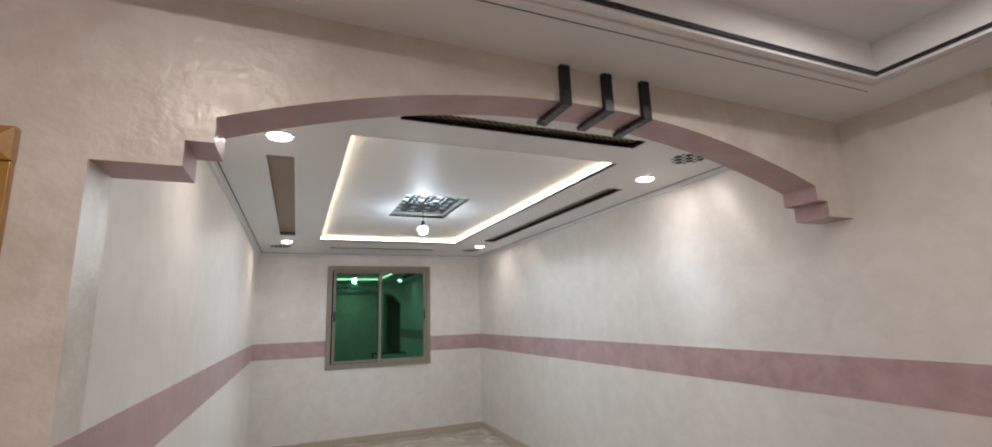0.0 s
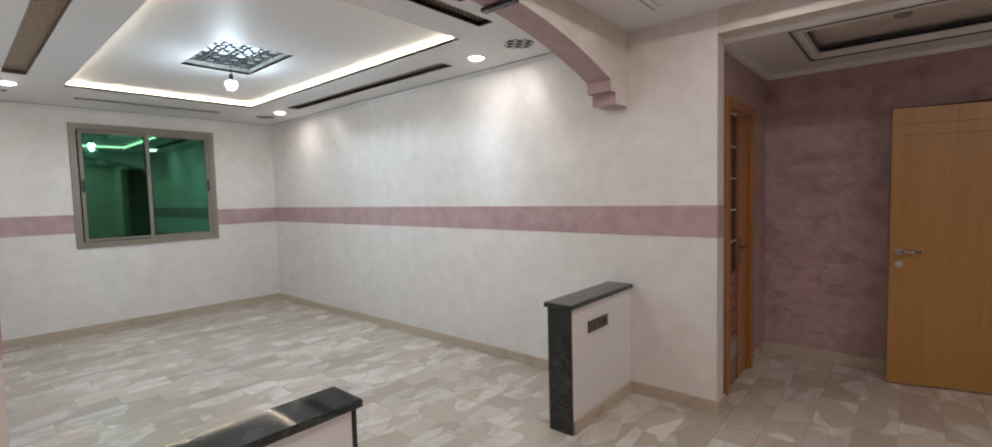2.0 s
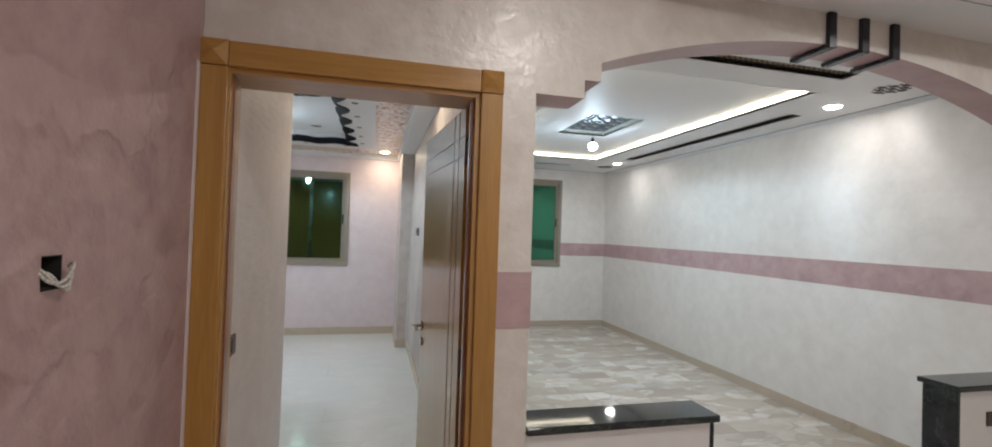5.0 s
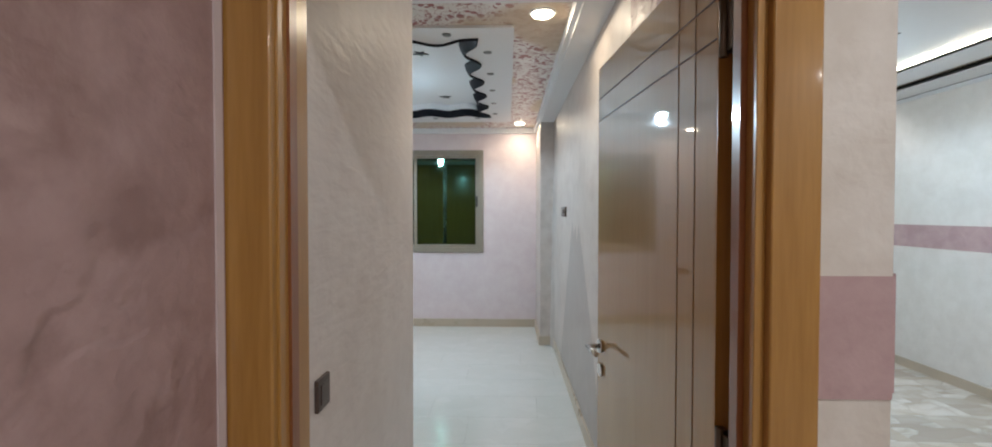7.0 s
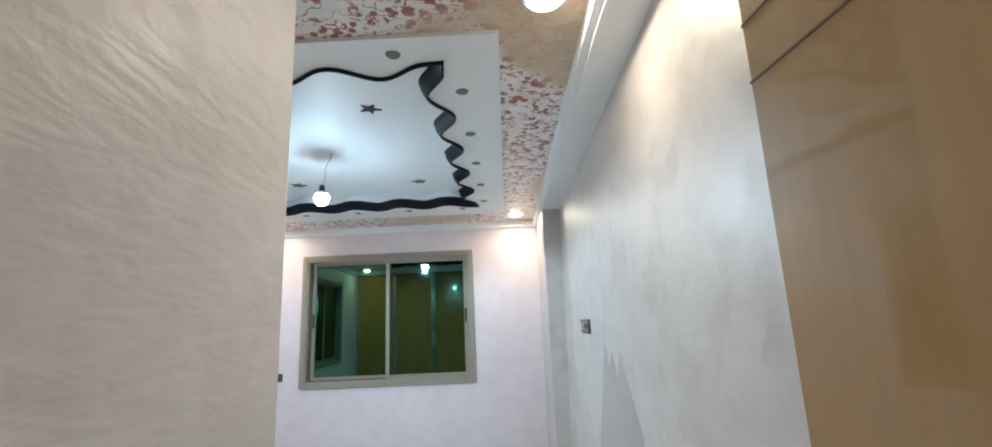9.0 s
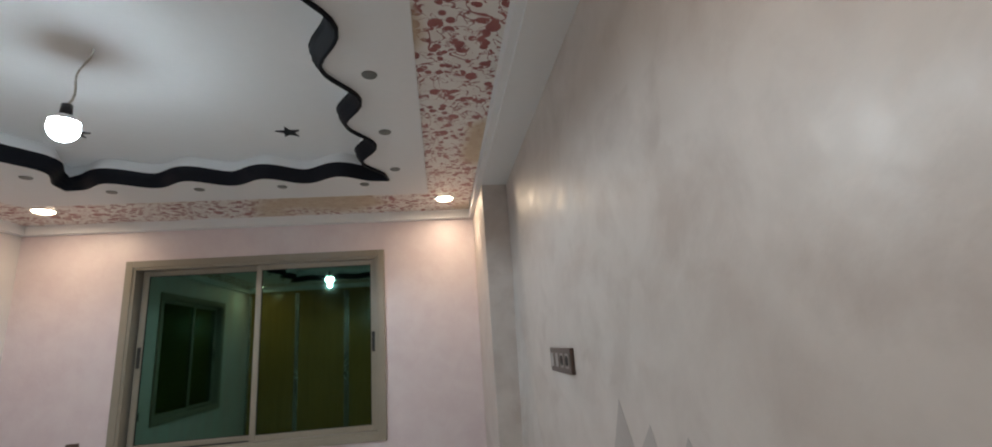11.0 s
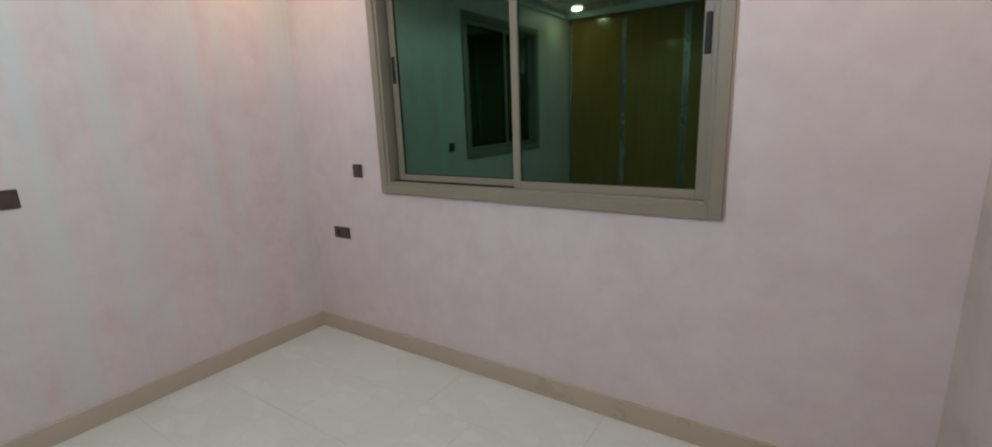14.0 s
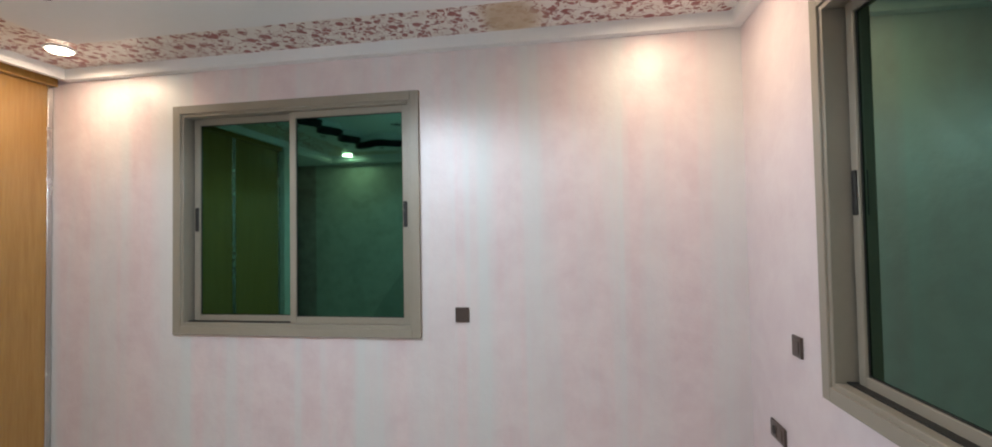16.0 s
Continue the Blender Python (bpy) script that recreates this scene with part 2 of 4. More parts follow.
bed_pane_bsdf.inputs["Roughness"].default_value = 0.03
# same glass again, with window_3's greener reflections put into the tint
GREENER, greener_nt, greener_bsdf = material("deep_green_reflective_glass")
greener_bsdf.inputs["Base Color"].default_value = (0.065, 0.21, 0.15, 1)
greener_bsdf.inputs["Metallic"].default_value = 1.0
greener_bsdf.inputs["Roughness"].default_value = 0.03
DOOR_WOOD = wood("varnished_orange_wood", (0.33, 0.155, 0.030), (0.48, 0.255, 0.065))
DOOR_WOOD_X = wood("varnished_orange_wood_rail", (0.33, 0.155, 0.030), (0.48, 0.255, 0.065), "x")
LEAF_WOOD = wood("brown_lacquered_door", (0.40, 0.225, 0.075), (0.46, 0.27, 0.095), "z", 0.45, 1.0, True)
JAMB_WOOD = wood("red_brown_wood", (0.20, 0.065, 0.018), (0.30, 0.11, 0.035))
JAMB_ORANGE = wood("red_orange_wood", (0.30, 0.105, 0.022), (0.42, 0.17, 0.045))
GROOVE_SOFT = plain("soft_groove", (0.30, 0.17, 0.065), 0.5)
BLACK_MATT = plain("matt_black_moulding", (0.008, 0.009, 0.014), 0.6, grain=0.1)
BLACK_MATT.node_tree.nodes["Principled BSDF"].inputs["Specular IOR Level"].default_value = 0.15
GROOVE = plain("dark_groove", (0.10, 0.05, 0.022), 0.6)
STEEL = plain("brushed_steel", (0.55, 0.54, 0.52), 0.25, 1.0, grain=0.05)
SOCKET = plain("brown_socket_plastic", (0.075, 0.05, 0.042), 0.35, grain=0.08)
SOCKET_DARK = plain("dark_socket_hole", (0.008, 0.007, 0.007), 0.6)
GREYFACE = plain("grey_socket_module", (0.30, 0.27, 0.26), 0.35, grain=0.04)
FOIL = foil("red_blossom_foil")
GRILLE = lattice("bronze_lattice", (0.05, 0.03, 0.02), (0.46, 0.34, 0.25), 42.0)
GRILLE_DARK = lattice("dark_lattice", (0.012, 0.011, 0.010), (0.40, 0.32, 0.22), 36.0)
GREEN_DOT = plain("grey_spot_cap", (0.14, 0.145, 0.14), 0.4)
RECESS = plain("taupe_recess_side", (0.30, 0.285, 0.25), 0.5)
CABLE = plain("white_cable", (0.58, 0.55, 0.50), 0.5)
# shade of the vent cut-outs and the cornice gap, put into a colour
RECESS_SHADE = plain("painted_recess_shade", (0.045, 0.043, 0.041), 0.8)
DARK_HOLE = plain("dark_recess", (0.02, 0.017, 0.015), 0.8)
LAMP_COOL = glow("cool_bulb_glass", COOL, 280.0)
LAMP_BED = glow("cool_bed_bulb_glass", COOL, 190.0)
RECESS_GLOW = glow("glowing_recess_panel", COOL, 3.2)
SPOT_GLASS = glow("downlight_glass", NEUTRAL, 14.0)
SPOT_WARM = glow("warm_downlight_glass", WARM, 14.0)
STRIP = glow("warm_led_strip", (1.0, 0.90, 0.72), STRIP_POWER)


# ---- mesh helpers ----
def part(name, bm, mats, parent=None, label=""):
    me = bpy.data.meshes.new(name)
    bm.normal_update()
    bm.to_mesh(me)
    bm.free()
    for m in mats if isinstance(mats, (list, tuple)) else [mats]:
        me.materials.append(m)
    ob = new(name, me)
    if parent is not None:
        ob.parent = parent
    if label:
        ob["label"] = label
    return ob


def thing(name, label, category, at=(0, 0, 0), group="", kind=""):
    ob = new(name)
    ob.empty_display_size = 0.1
    ob.location = at
    return tagged(ob, label, category, group, kind)


def box(bm, x0, x1, y0, y1, z0, z1, bevel=0.0, mi=0):
    m = Matrix.Translation(((x0 + x1) / 2, (y0 + y1) / 2, (z0 + z1) / 2)) @ Matrix.Diagonal((x1 - x0, y1 - y0, z1 - z0, 1))
    made = bmesh.ops.create_cube(bm, size=1, matrix=m)["verts"]
    faces = {f for v in made for f in v.link_faces}
    for f in faces:
        f.material_index = mi
    if bevel:
        edges = {e for v in made for e in v.link_edges}
        out = bmesh.ops.bevel(bm, geom=list(edges), offset=bevel, segments=2, affect="EDGES", profile=0.6)
        for f in out["faces"]:
            f.material_index = mi
            f.smooth = True
    return bm


def boxes(*specs, bevel=0.0):
    bm = bmesh.new()
    for s in specs:
        box(bm, *s, bevel=bevel)
    return bm


def tube(bm, a, b, r0, r1=None, n=16):
    a, b = Vector(a), Vector(b)
    q = (b - a).to_track_quat("Z", "Y").to_matrix().to_4x4()
    m = Matrix.Translation((a + b) / 2) @ q
    made = bmesh.ops.create_cone(bm, cap_ends=True, segments=n, radius1=r0, radius2=r0 if r1 is None else r1, depth=(b - a).length, matrix=m)["verts"]
    for f in {f for v in made for f in v.link_faces}:
        f.smooth = len(f.verts) == 4
    return bm


def ball(bm, at, r, stretch=1.0, n=20):
    made = bmesh.ops.create_uvsphere(bm, u_segments=n, v_segments=n // 2 + 2, radius=r, matrix=Matrix.Translation(at) @ Matrix.Diagonal((1, 1, stretch, 1)))["verts"]
    for f in {f for v in made for f in v.link_faces}:
        f.smooth = True
    return bm


def slab(u0, u1, v0, v1, w0, w1, holes=(), axes="xyz"):
    """A plate in u and v, thick from w0 to w1, with rectangular holes through it; axes says which axes u, v, w are."""
    us = sorted({u0, u1, *[h[i] for h in holes for i in (0, 1)]})
    vs = sorted({v0, v1, *[h[i] for h in holes for i in (2, 3)]})
    us = [u for u in us if u0 <= u <= u1]
    vs = [v for v in vs if v0 <= v <= v1]
    bm = bmesh.new()
    cache = {}

    def vert(u, v, w):
        key = (round(u, 5), round(v, 5), round(w, 5))
        if key not in cache:
            c = dict(zip(axes, (u, v, w)))
            cache[key] = bm.verts.new((c["x"], c["y"], c["z"]))
        return cache[key]

    def solid(i, j):
        if not (0 <= i < len(us) - 1 and 0 <= j < len(vs) - 1):
            return False
        cu, cv = (us[i] + us[i + 1]) / 2, (vs[j] + vs[j + 1]) / 2
        return not any(h[0] < cu < h[1] and h[2] < cv < h[3] for h in holes)

    for i in range(len(us) - 1):
        for j in range(len(vs) - 1):
            if not solid(i, j):
                continue
            a, b, c, d = us[i], us[i + 1], vs[j], vs[j + 1]
            for w in (w0, w1):
                bm.faces.new([vert(a, c, w), vert(b, c, w), vert(b, d, w), vert(a, d, w)])
            for di, dj, p, q in ((-1, 0, (a, c), (a, d)), (1, 0, (b, c), (b, d)), (0, -1, (a, c), (b, c)), (0, 1, (a, d), (b, d))):
                if not solid(i + di, j + dj):
                    bm.faces.new([vert(*p, w0), vert(*q, w0), vert(*q, w1), vert(*p, w1)])
    bmesh.ops.recalc_face_normals(bm, faces=bm.faces)
    return bm


def prism(points, axis, w0, w1):
    """A polygon (pairs in the other two axes) carried from w0 to w1 along the axis."""
    bm = bmesh.new()

    def at(p, w):
        return {"x": (w, p[0], p[1]), "y": (p[0], w, p[1]), "z": (p[0], p[1], w)}[axis]

    a = [bm.verts.new(at(p, w0)) for p in points]
    b = [bm.verts.new(at(p, w1)) for p in points]
    bm.faces.new(a)
    bm.faces.new(b)
    n = len(points)
    for i in range(n):
        bm.faces.new([a[i], a[(i + 1) % n], b[(i + 1) % n], b[i]])
    bmesh.ops.recalc_face_normals(bm, faces=bm.faces)
    return bm


def structure(name, bm, mats, label="", category=""):
    return tagged(part(name, bm, mats), label, category, kind="structure")


# ---- the plan, in metres ----
XR = 3.255                   # long wall of the living room and hall
XJ = 0.07                    # living room side of the wall to the bedroom
XB = -0.046                  # bedroom side of that wall
XI = -0.086                  # plaster face on the bedroom side
XM = -1.10                   # mauve hall wall, and the bedroom's entry wall
XL = -3.40                   # bedroom's far side wall
YA, YA2 = 1.88, 2.06         # arch wall
YW = 1.331                    # end of the long wall, at the corridor
YB = 7.575                   # living room's window wall
YBED = 7.23                  # bedroom's window wall
YS = -2.6                    # hall's rear wall
Z_HALL, Z_LIV, Z_BED = 2.61, 2.59, 2.58
BAND0, BAND1 = 1.168, 1.378
TOP = 2.95

# ---- hall, arch wall ----
structure("wall_arch_left", slab(XM - 0.16, XJ, 0, TOP, YA, YA2, [(-1.055, -0.14, -0.1, 2.06)], "xzy"), CREAM, "cream trowelled pearl plaster wall round the bedroom doorway")


def skew(x):
    """The arch wall drifts back a little towards the long wall."""
    return 0.017 * max(0.0, x - XJ)


def arch_z(x):
    return 2.449 - 0.1412 * (x - 1.60) ** 2


arch = [(XJ, TOP), (XJ, 2.075), (0.276, 2.075), (0.276, 2.15), (0.347, 2.15)]
for i in range(41):
    x = 0.347 + (2.89 - 0.347) * i / 40
    arch.append((x, arch_z(x)))
arch += [(2.89, 2.142), (2.96, 2.142), (2.96, 2.066), (XR, 2.066), (XR, TOP)]
bm = prism(arch, "y", YA, YA2)
for v in bm.verts:
    k = 1 + skew(v.co.x) / 1.5
    v.co.y += skew(v.co.x)
    if v.co.x < XR - 0.01:
        v.co.x = XJ + (v.co.x - XJ) * k
    if v.co.z < 2.5:
        v.co.z = 1.55 + (v.co.z - 1.55) * k
for f in bm.faces:
    c = f.calc_center_median()
    f.material_index = 1 if abs(f.normal.y) < 0.5 and c.z < 2.5 and XJ + 0.01 < c.x < XR - 0.01 else 0
structure("wall_arch", bm, [CREAM, BAND], "cream plaster wall over a wide flat arch with stepped rose corbels")

structure("wall_east", slab(YW, YB + 0.2, 0, TOP, XR, XR + 0.14, (), "yzx"), LIVING_WALL, "ivory pearl plaster wall with a rose band")
structure("wall_east_header", slab(-1.6, YW, 2.46, TOP, XR, XR + 0.14, (), "yzx"), CREAM)
structure("wall_east_rear", slab(YS, -1.6, 0, TOP, XR, XR + 0.14, (), "yzx"), CREAM)
structure("wall_hall_mauve", slab(YS, YA, 0, TOP, XM - 0.16, XM, [(1.14, 1.20, 1.39, 1.455)], "yzx"), MAUVE, "mauve trowelled plaster wall")
structure("wall_hall_rear", slab(XM - 0.16, 5.3, 0, TOP, YS - 0.15, YS, (), "xzy"), CREAM)
structure("wall_living_window", slab(XB, XR + 0.14, 0, TOP, YB, YB + 0.2, [(1.02, 2.41, 1.03, 2.38)], "xzy"), LIVING_WALL, "ivory plaster wall with the living room window")
structure("wall_between", slab(YA2, YB, 0, TOP, XB, XJ, (), "yzx"), [LIVING_WALL], "plaster wall between living room and bedroom")

# rose bands, a paint film's thickness proud
E_ = 0.003
structure("band_east", boxes((XR - E_, XR, YW, YB, BAND0, BAND1)), BAND)
structure("band_window", slab(XJ, XR - E_, BAND0, BAND1, YB - E_, YB, [(0.99, 2.44, 0, 3)], "xzy"), BAND)
structure("band_west", boxes((XJ, XJ + E_, YA - E_, YB - E_, BAND0, BAND1)), BAND)
structure("band_arch", boxes((-0.066, XJ, YA - E_, YA, BAND0 - 0.012, BAND1 - 0.005)), BAND)
structure("band_corner", boxes((XR, XR + 0.14, YW - E_, YW, BAND0, BAND1)), BAND)


def skirting(name, x0, x1, y0, y1, h=0.085):
    structure(name, boxes((x0, x1, y0, y1, 0.0, h), bevel=0.002), BASE, "beige marble skirting", "skirting")


skirting("baseboard_east", XR - 0.014, XR, 2.06, YB - 0.014)
skirting("baseboard_east_hall", XR - 0.014, XR, YW - 0.014, 1.915)
skirting("baseboard_corner", XR, XR + 0.154, YW - 0.014, YW)
skirting("baseboard_window", XJ + 0.014, XR, YB - 0.014, YB)
skirting("baseboard_west", XJ, XJ + 0.014, YA2, YB)
skirting("baseboard_low_wall", 2.445, XR - 0.014, YA + 0.033, YA + 0.047)
skirting("baseboard_mauve", XM, XM + 0.014, YS, YA - 0.03)

# pale filler between the mauve wall and the door casing
structure("trim_corner_filler", boxes((XM, XM + 0.003, YA - 0.050, YA - 0.029, 0.09, 2.05)), PINK)

# ---- low walls with black marble caps ----
def low_wall(x0, x1, end, top, label, YA, YA2):
    t = thing("low_wall", label, "low wall", ((x0 + x1) / 2, YA, 0))
    inv = Matrix.Translation((-(x0 + x1) / 2, -YA, 0))

    def add(name, bm, m, lab=""):
        bm.transform(inv)
        return part(name, bm, m, t, lab)

    a, b = (x0, x1 - 0.02) if end > 0 else (x0 + 0.02, x1)
    add("body", boxes((a, b, YA, YA2 - 0.02, 0, top - 0.03)), LOWWALL, "white painted masonry")
    e0, e1 = (x1 - 0.02, x1) if end > 0 else (x0, x0 + 0.02)
    add("end_slab", boxes((e0, e1, YA - 0.003, YA2 - 0.017, 0, top - 0.03), bevel=0.003), BLACK_MARBLE, "black marble end slab")
    s0, s1 = (x0, x1 + 0.018) if end > 0 else (x0 - 0.018, x1)
    add("cap", boxes((s0, s1, YA - 0.02, YA2, top - 0.03, top), bevel=0.006), BLACK_MARBLE, "black polished marble cap")
    return t


low_wall(XJ + E_, 0.925, 1, 0.77, "white low wall with a polished black marble cap under the arch", YA + 0.006, YA2)
low_wall(2.42, XR - E_, -1, 0.81, "white low wall with black marble cap and end slab beside the plaster wall", YA + 0.047, YA2 + 0.047)

# ---- black straps over the arch ----
def strap(x):
    k = 1 + skew(x) / 1.5
    z = 1.55 + (arch_z(x) - 1.55) * k
    x = XJ + (x - XJ) * k
    t = thing("arch_strap", "black painted decorative strap folded over the arch edge", "strap", (x, YA + skew(x), z), "straps on the arch")
    part("front_bar", boxes((-0.022, 0.022, -0.022, 0, -0.022, Z_HALL - z), bevel=0.003), BLACK, t)
    part("soffit_bar", boxes((-0.022, 0.022, 0, YA2 - YA + 0.02, -0.022, -0.001), bevel=0.003), BLACK, t)


for x in (1.50, 1.695, 1.883):
    strap(x)

# ---- floors (bed of grout below, tiles at the end of the file) ----
structure("floor", boxes((XJ, XR + 0.14, YA2, YB, -0.12, -0.004)), GROUT, "cream marble tiles in the living room", "floor")
structure("floor_hall", boxes((XM, 5.3, YS, YA2 + 0.4, -0.125, -0.004)), GROUT, "cream marble tiles in the hall", "floor")
structure("floor_bedroom", boxes((XL, XB, YA2, YBED, -0.12, -0.004)), PALE_GROUT, "white polished marble tiles in the bedroom", "floor")

# ---- hall ceiling ----
hx0, hx1, hy0, hy1 = -0.78, 2.872, -2.3, 1.528
structure("ceiling_hall", slab(XM - 0.16, XR, YS, YA + 0.07, Z_HALL, Z_HALL + 0.03, [(hx0, hx1, hy0, hy1)], "xyz"), WHITE, "white plasterboard ceiling with a moulded tray")
structure("ceiling_hall_tray", slab(hx0 - 0.1, hx1 + 0.1, hy0 - 0.1, hy1 + 0.1, Z_HALL + 0.16, Z_HALL + 0.19), WHITE)


def ring(x0, x1, y0, y1, w, z0, z1):
    return slab(x0, x1, y0, y1, z0, z1, [(x0 + w, x1 - w, y0 + w, y1 - w)], "xyz")


structure("trim_hall_line", ring(hx0 - 0.090, hx1 + 0.090, hy0 - 0.090, hy1 + 0.090, 0.011, Z_HALL - 0.013, Z_HALL), BLACK)
structure("trim_hall_moulding", ring(hx0 - 0.075, hx1 + 0.075, hy0 - 0.075, hy1 + 0.075, 0.036, Z_HALL - 0.020, Z_HALL), WHITE)
structure("trim_hall_moulding_inner", ring(hx0 - 0.036, hx1 + 0.036, hy0 - 0.036, hy1 + 0.036, 0.036, Z_HALL - 0.010, Z_HALL), WHITE)
structure("trim_hall_line_inner", ring(hx0 + 0.001, hx1 - 0.001, hy0 + 0.001, hy1 - 0.001, 0.012, Z_HALL + 0.004, Z_HALL + 0.018), BLACK)
structure("trim_hall_tray_side", ring(hx0 - 0.02, hx1 + 0.02, hy0 - 0.02, hy1 + 0.02, 0.02, Z_HALL + 0.03, Z_HALL + 0.16), WHITE)

# ---- living room ceiling ----
lx0, lx1, ly0, ly1 = 0.807, 2.473, 2.835, 6.35
grilles = [(0.383, 0.533, 3.285, 6.04), (2.78, 2.93, 3.37, 6.09), (0.96, 2.33, 6.88, 6.98), (1.006, 2.39, 2.44, 2.567)]
structure("ceiling_living", slab(XJ, XR, YA2, YB, Z_LIV, Z_LIV + 0.02, [(lx0, lx1, ly0, ly1), *grilles], "xyz"), WHITE, "white plasterboard ceiling with a lit tray and grilles")
sx0, sx1, sy0, sy1 = 1.38, 1.93, 4.18, 5.04
Z_TRAY = Z_LIV + 0.056
structure("ceiling_living_tray", slab(lx0 - 0.15, lx1 + 0.15, ly0 - 0.15, ly1 + 0.15, Z_TRAY, Z_TRAY + 0.02, [(sx0, sx1, sy0, sy1)], "xyz"), WHITE)
structure("ceiling_living_back", boxes((XJ, XR, YA2, YB, Z_LIV + 0.30, Z_LIV + 0.32)), WHITE)
structure("trim_living_lip", ring(lx0 - 0.012, lx1 + 0.012, ly0 - 0.012, ly1 + 0.012, 0.012, Z_LIV - 0.001, Z_LIV + 0.022), WHITE)
structure("trim_living_cornice", slab(XJ, XR, YA2, YB, Z_LIV - 0.028, Z_LIV, [(XJ + 0.022, XR - 0.022, YA2 + 0.022, YB - 0.022)], "xyz"), WHITE)
# dark strip on the ceiling stands for the shadow gap beside the cornice
structure("trim_living_line", ring(XJ + 0.044, XR - 0.044, YA2 + 0.075, YB - 0.044, 0.007, Z_LIV - 0.003, Z_LIV), RECESS_SHADE)
strip = thing("led_strip", "warm white LED strip round the ceiling tray", "light strip", (0, 0, Z_LIV + 0.03))
part("strip", ring(lx0 - 0.03, lx1 + 0.03, ly0 - 0.03, ly1 + 0.03, 0.012, -0.008, 0.018), STRIP, strip)

for k, (a, b, c, d) in enumerate(grilles):
    g = thing("ceiling_grille", ("bronze" if k == 0 else "dark") + " pierced lattice grille sunk in the white ceiling", "grille", ((a + b) / 2, (c + d) / 2, Z_LIV + 0.035), "ceiling grilles")
    hx, hy = (b - a) / 2, (d - c) / 2
    part("lattice", boxes((-hx, hx, -hy, hy, 0.0, 0.006)), GRILLE if k == 0 else GRILLE_DARK, g)
    part("frame", slab(-hx - 0.004, hx + 0.004, -hy - 0.004, hy + 0.004, -0.03, 0.002, [(-hx, hx, -hy, hy)], "xyz"), GRILLE if k == 0 else DARK_HOLE, g)


def star_screen():
    t = thing("ceiling_screen", "black pierced star lattice screen over a lit white recess", "screen", ((sx0 + sx1) / 2, (sy0 + sy1) / 2, Z_TRAY + 0.05))
    hx, hy = (sx1 - sx0) / 2, (sy1 - sy0) / 2
    part("frame", slab(-hx - 0.01, hx + 0.01, -hy - 0.01, hy + 0.01, -0.05, 0.12, [(-hx, hx, -hy, hy)], "xyz"), RECESS, t, "taupe sides of the recess")
    bm = bmesh.new()

    def bar(a, b, w=0.008):
        a, b = Vector((*a, 0.0)), Vector((*b, 0.0))
        d = (b - a).normalized()
        s = Vector((-d.y, d.x, 0)) * w
        lo = [bm.verts.new(v) for v in (a + s, b + s, b - s, a - s)]
        hi = [bm.verts.new(v.co + Vector((0, 0, 0.008))) for v in lo]
        bm.faces.new(lo)
        bm.faces.new(hi)
        for i in range(4):
            bm.faces.new([lo[i], lo[(i + 1) % 4], hi[(i + 1) % 4], hi[i]])

    nx, ny = 4, 6
    cx, cy = 2 * hx / nx, 2 * hy / ny
    for i in range(nx):
        for j in range(ny):
            ox, oy = -hx + cx * (i + 0.5), -hy + cy * (j + 0.5)
            pts = []
            for k in range(16):
                r = 0.5 if k % 2 == 0 else 0.27
                pts.append((ox + cx * r * math.cos(k * math.pi / 8), oy + cy * r * math.sin(k * math.pi / 8)))
            for k in range(16):
                bar(pts[k], pts[(k + 1) % 16], 0.0075)
            for k in range(1, 16, 4):
                q = (ox + cx * 0.5 * math.copysign(1, math.cos(k * math.pi / 8)), oy + cy * 0.5 * math.copysign(1, math.sin(k * math.pi / 8)))
                bar(pts[(k + 1) % 16], q, 0.0075)
    bmesh.ops.recalc_face_normals(bm, faces=bm.faces)
    part("lattice", bm, BLACK, t, "black star lattice")
    # emissive backing: the recess's brightness is put into the panel itself
    part("backing", boxes((-hx, hx, -hy, hy, 0.10, 0.11)), RECESS_GLOW, t, "white recess backing made to glow")


star_screen()


def bulb_lamp(name, at, ceiling_z, glass, label, r, sway, power, colour):
    """A hanging LED bulb: its plastic base sends nearly all of the light down and sideways."""
    t = thing(name, label, "light bulb", at)
    part("glass", ball(bmesh.new(), (0, 0, 0), r, 1.08), glass, t, "lit round bulb")
    lamp = bpy.data.lights.new("bulb_beam", "SPOT")
    lamp.energy, lamp.color, lamp.spot_size, lamp.spot_blend, lamp.shadow_soft_size = power, colour, radians(178), 0.22, 0.018
    beam = new("bulb_beam", lamp)
    beam.location = (at[0], at[1], at[2] - r * 1.08 - 0.019)
    part("plastic_base", tube(bmesh.new(), (0, 0, r * 0.45), (0, 0, r * 0.98), r * 1.0, r * 0.55, 24), WHITE, t, "white plastic bulb base")
    part("holder", tube(bmesh.new(), (0, 0, r * 0.9), (0, 0, r * 0.9 + 0.045), 0.019, 0.016), BLACK, t, "black lamp holder")
    bm = bmesh.new()
    z0, z1 = r * 0.9 + 0.045, ceiling_z - at[2]
    last = Vector((0, 0, z0))
    for i in range(1, 11):
        k = i / 10
        p = Vector((sway * k + 0.006 * math.sin(9 * k), 0.006 * math.sin(7 * k + 1), z0 + (z1 - z0) * k))
        tube(bm, last, p, 0.0035, n=6)
        last = p
    part("cable", bm, CABLE if sway else BLACK, t, "twisted hanging wire")
    return t


bulb_lamp("pendant_bulb", (1.65, 4.72, 2.462), Z_TRAY + 0.05, LAMP_COOL, "lit white bulb hanging on a wire from the star screen", 0.042, 0.0, BULB_POWER, COOL)


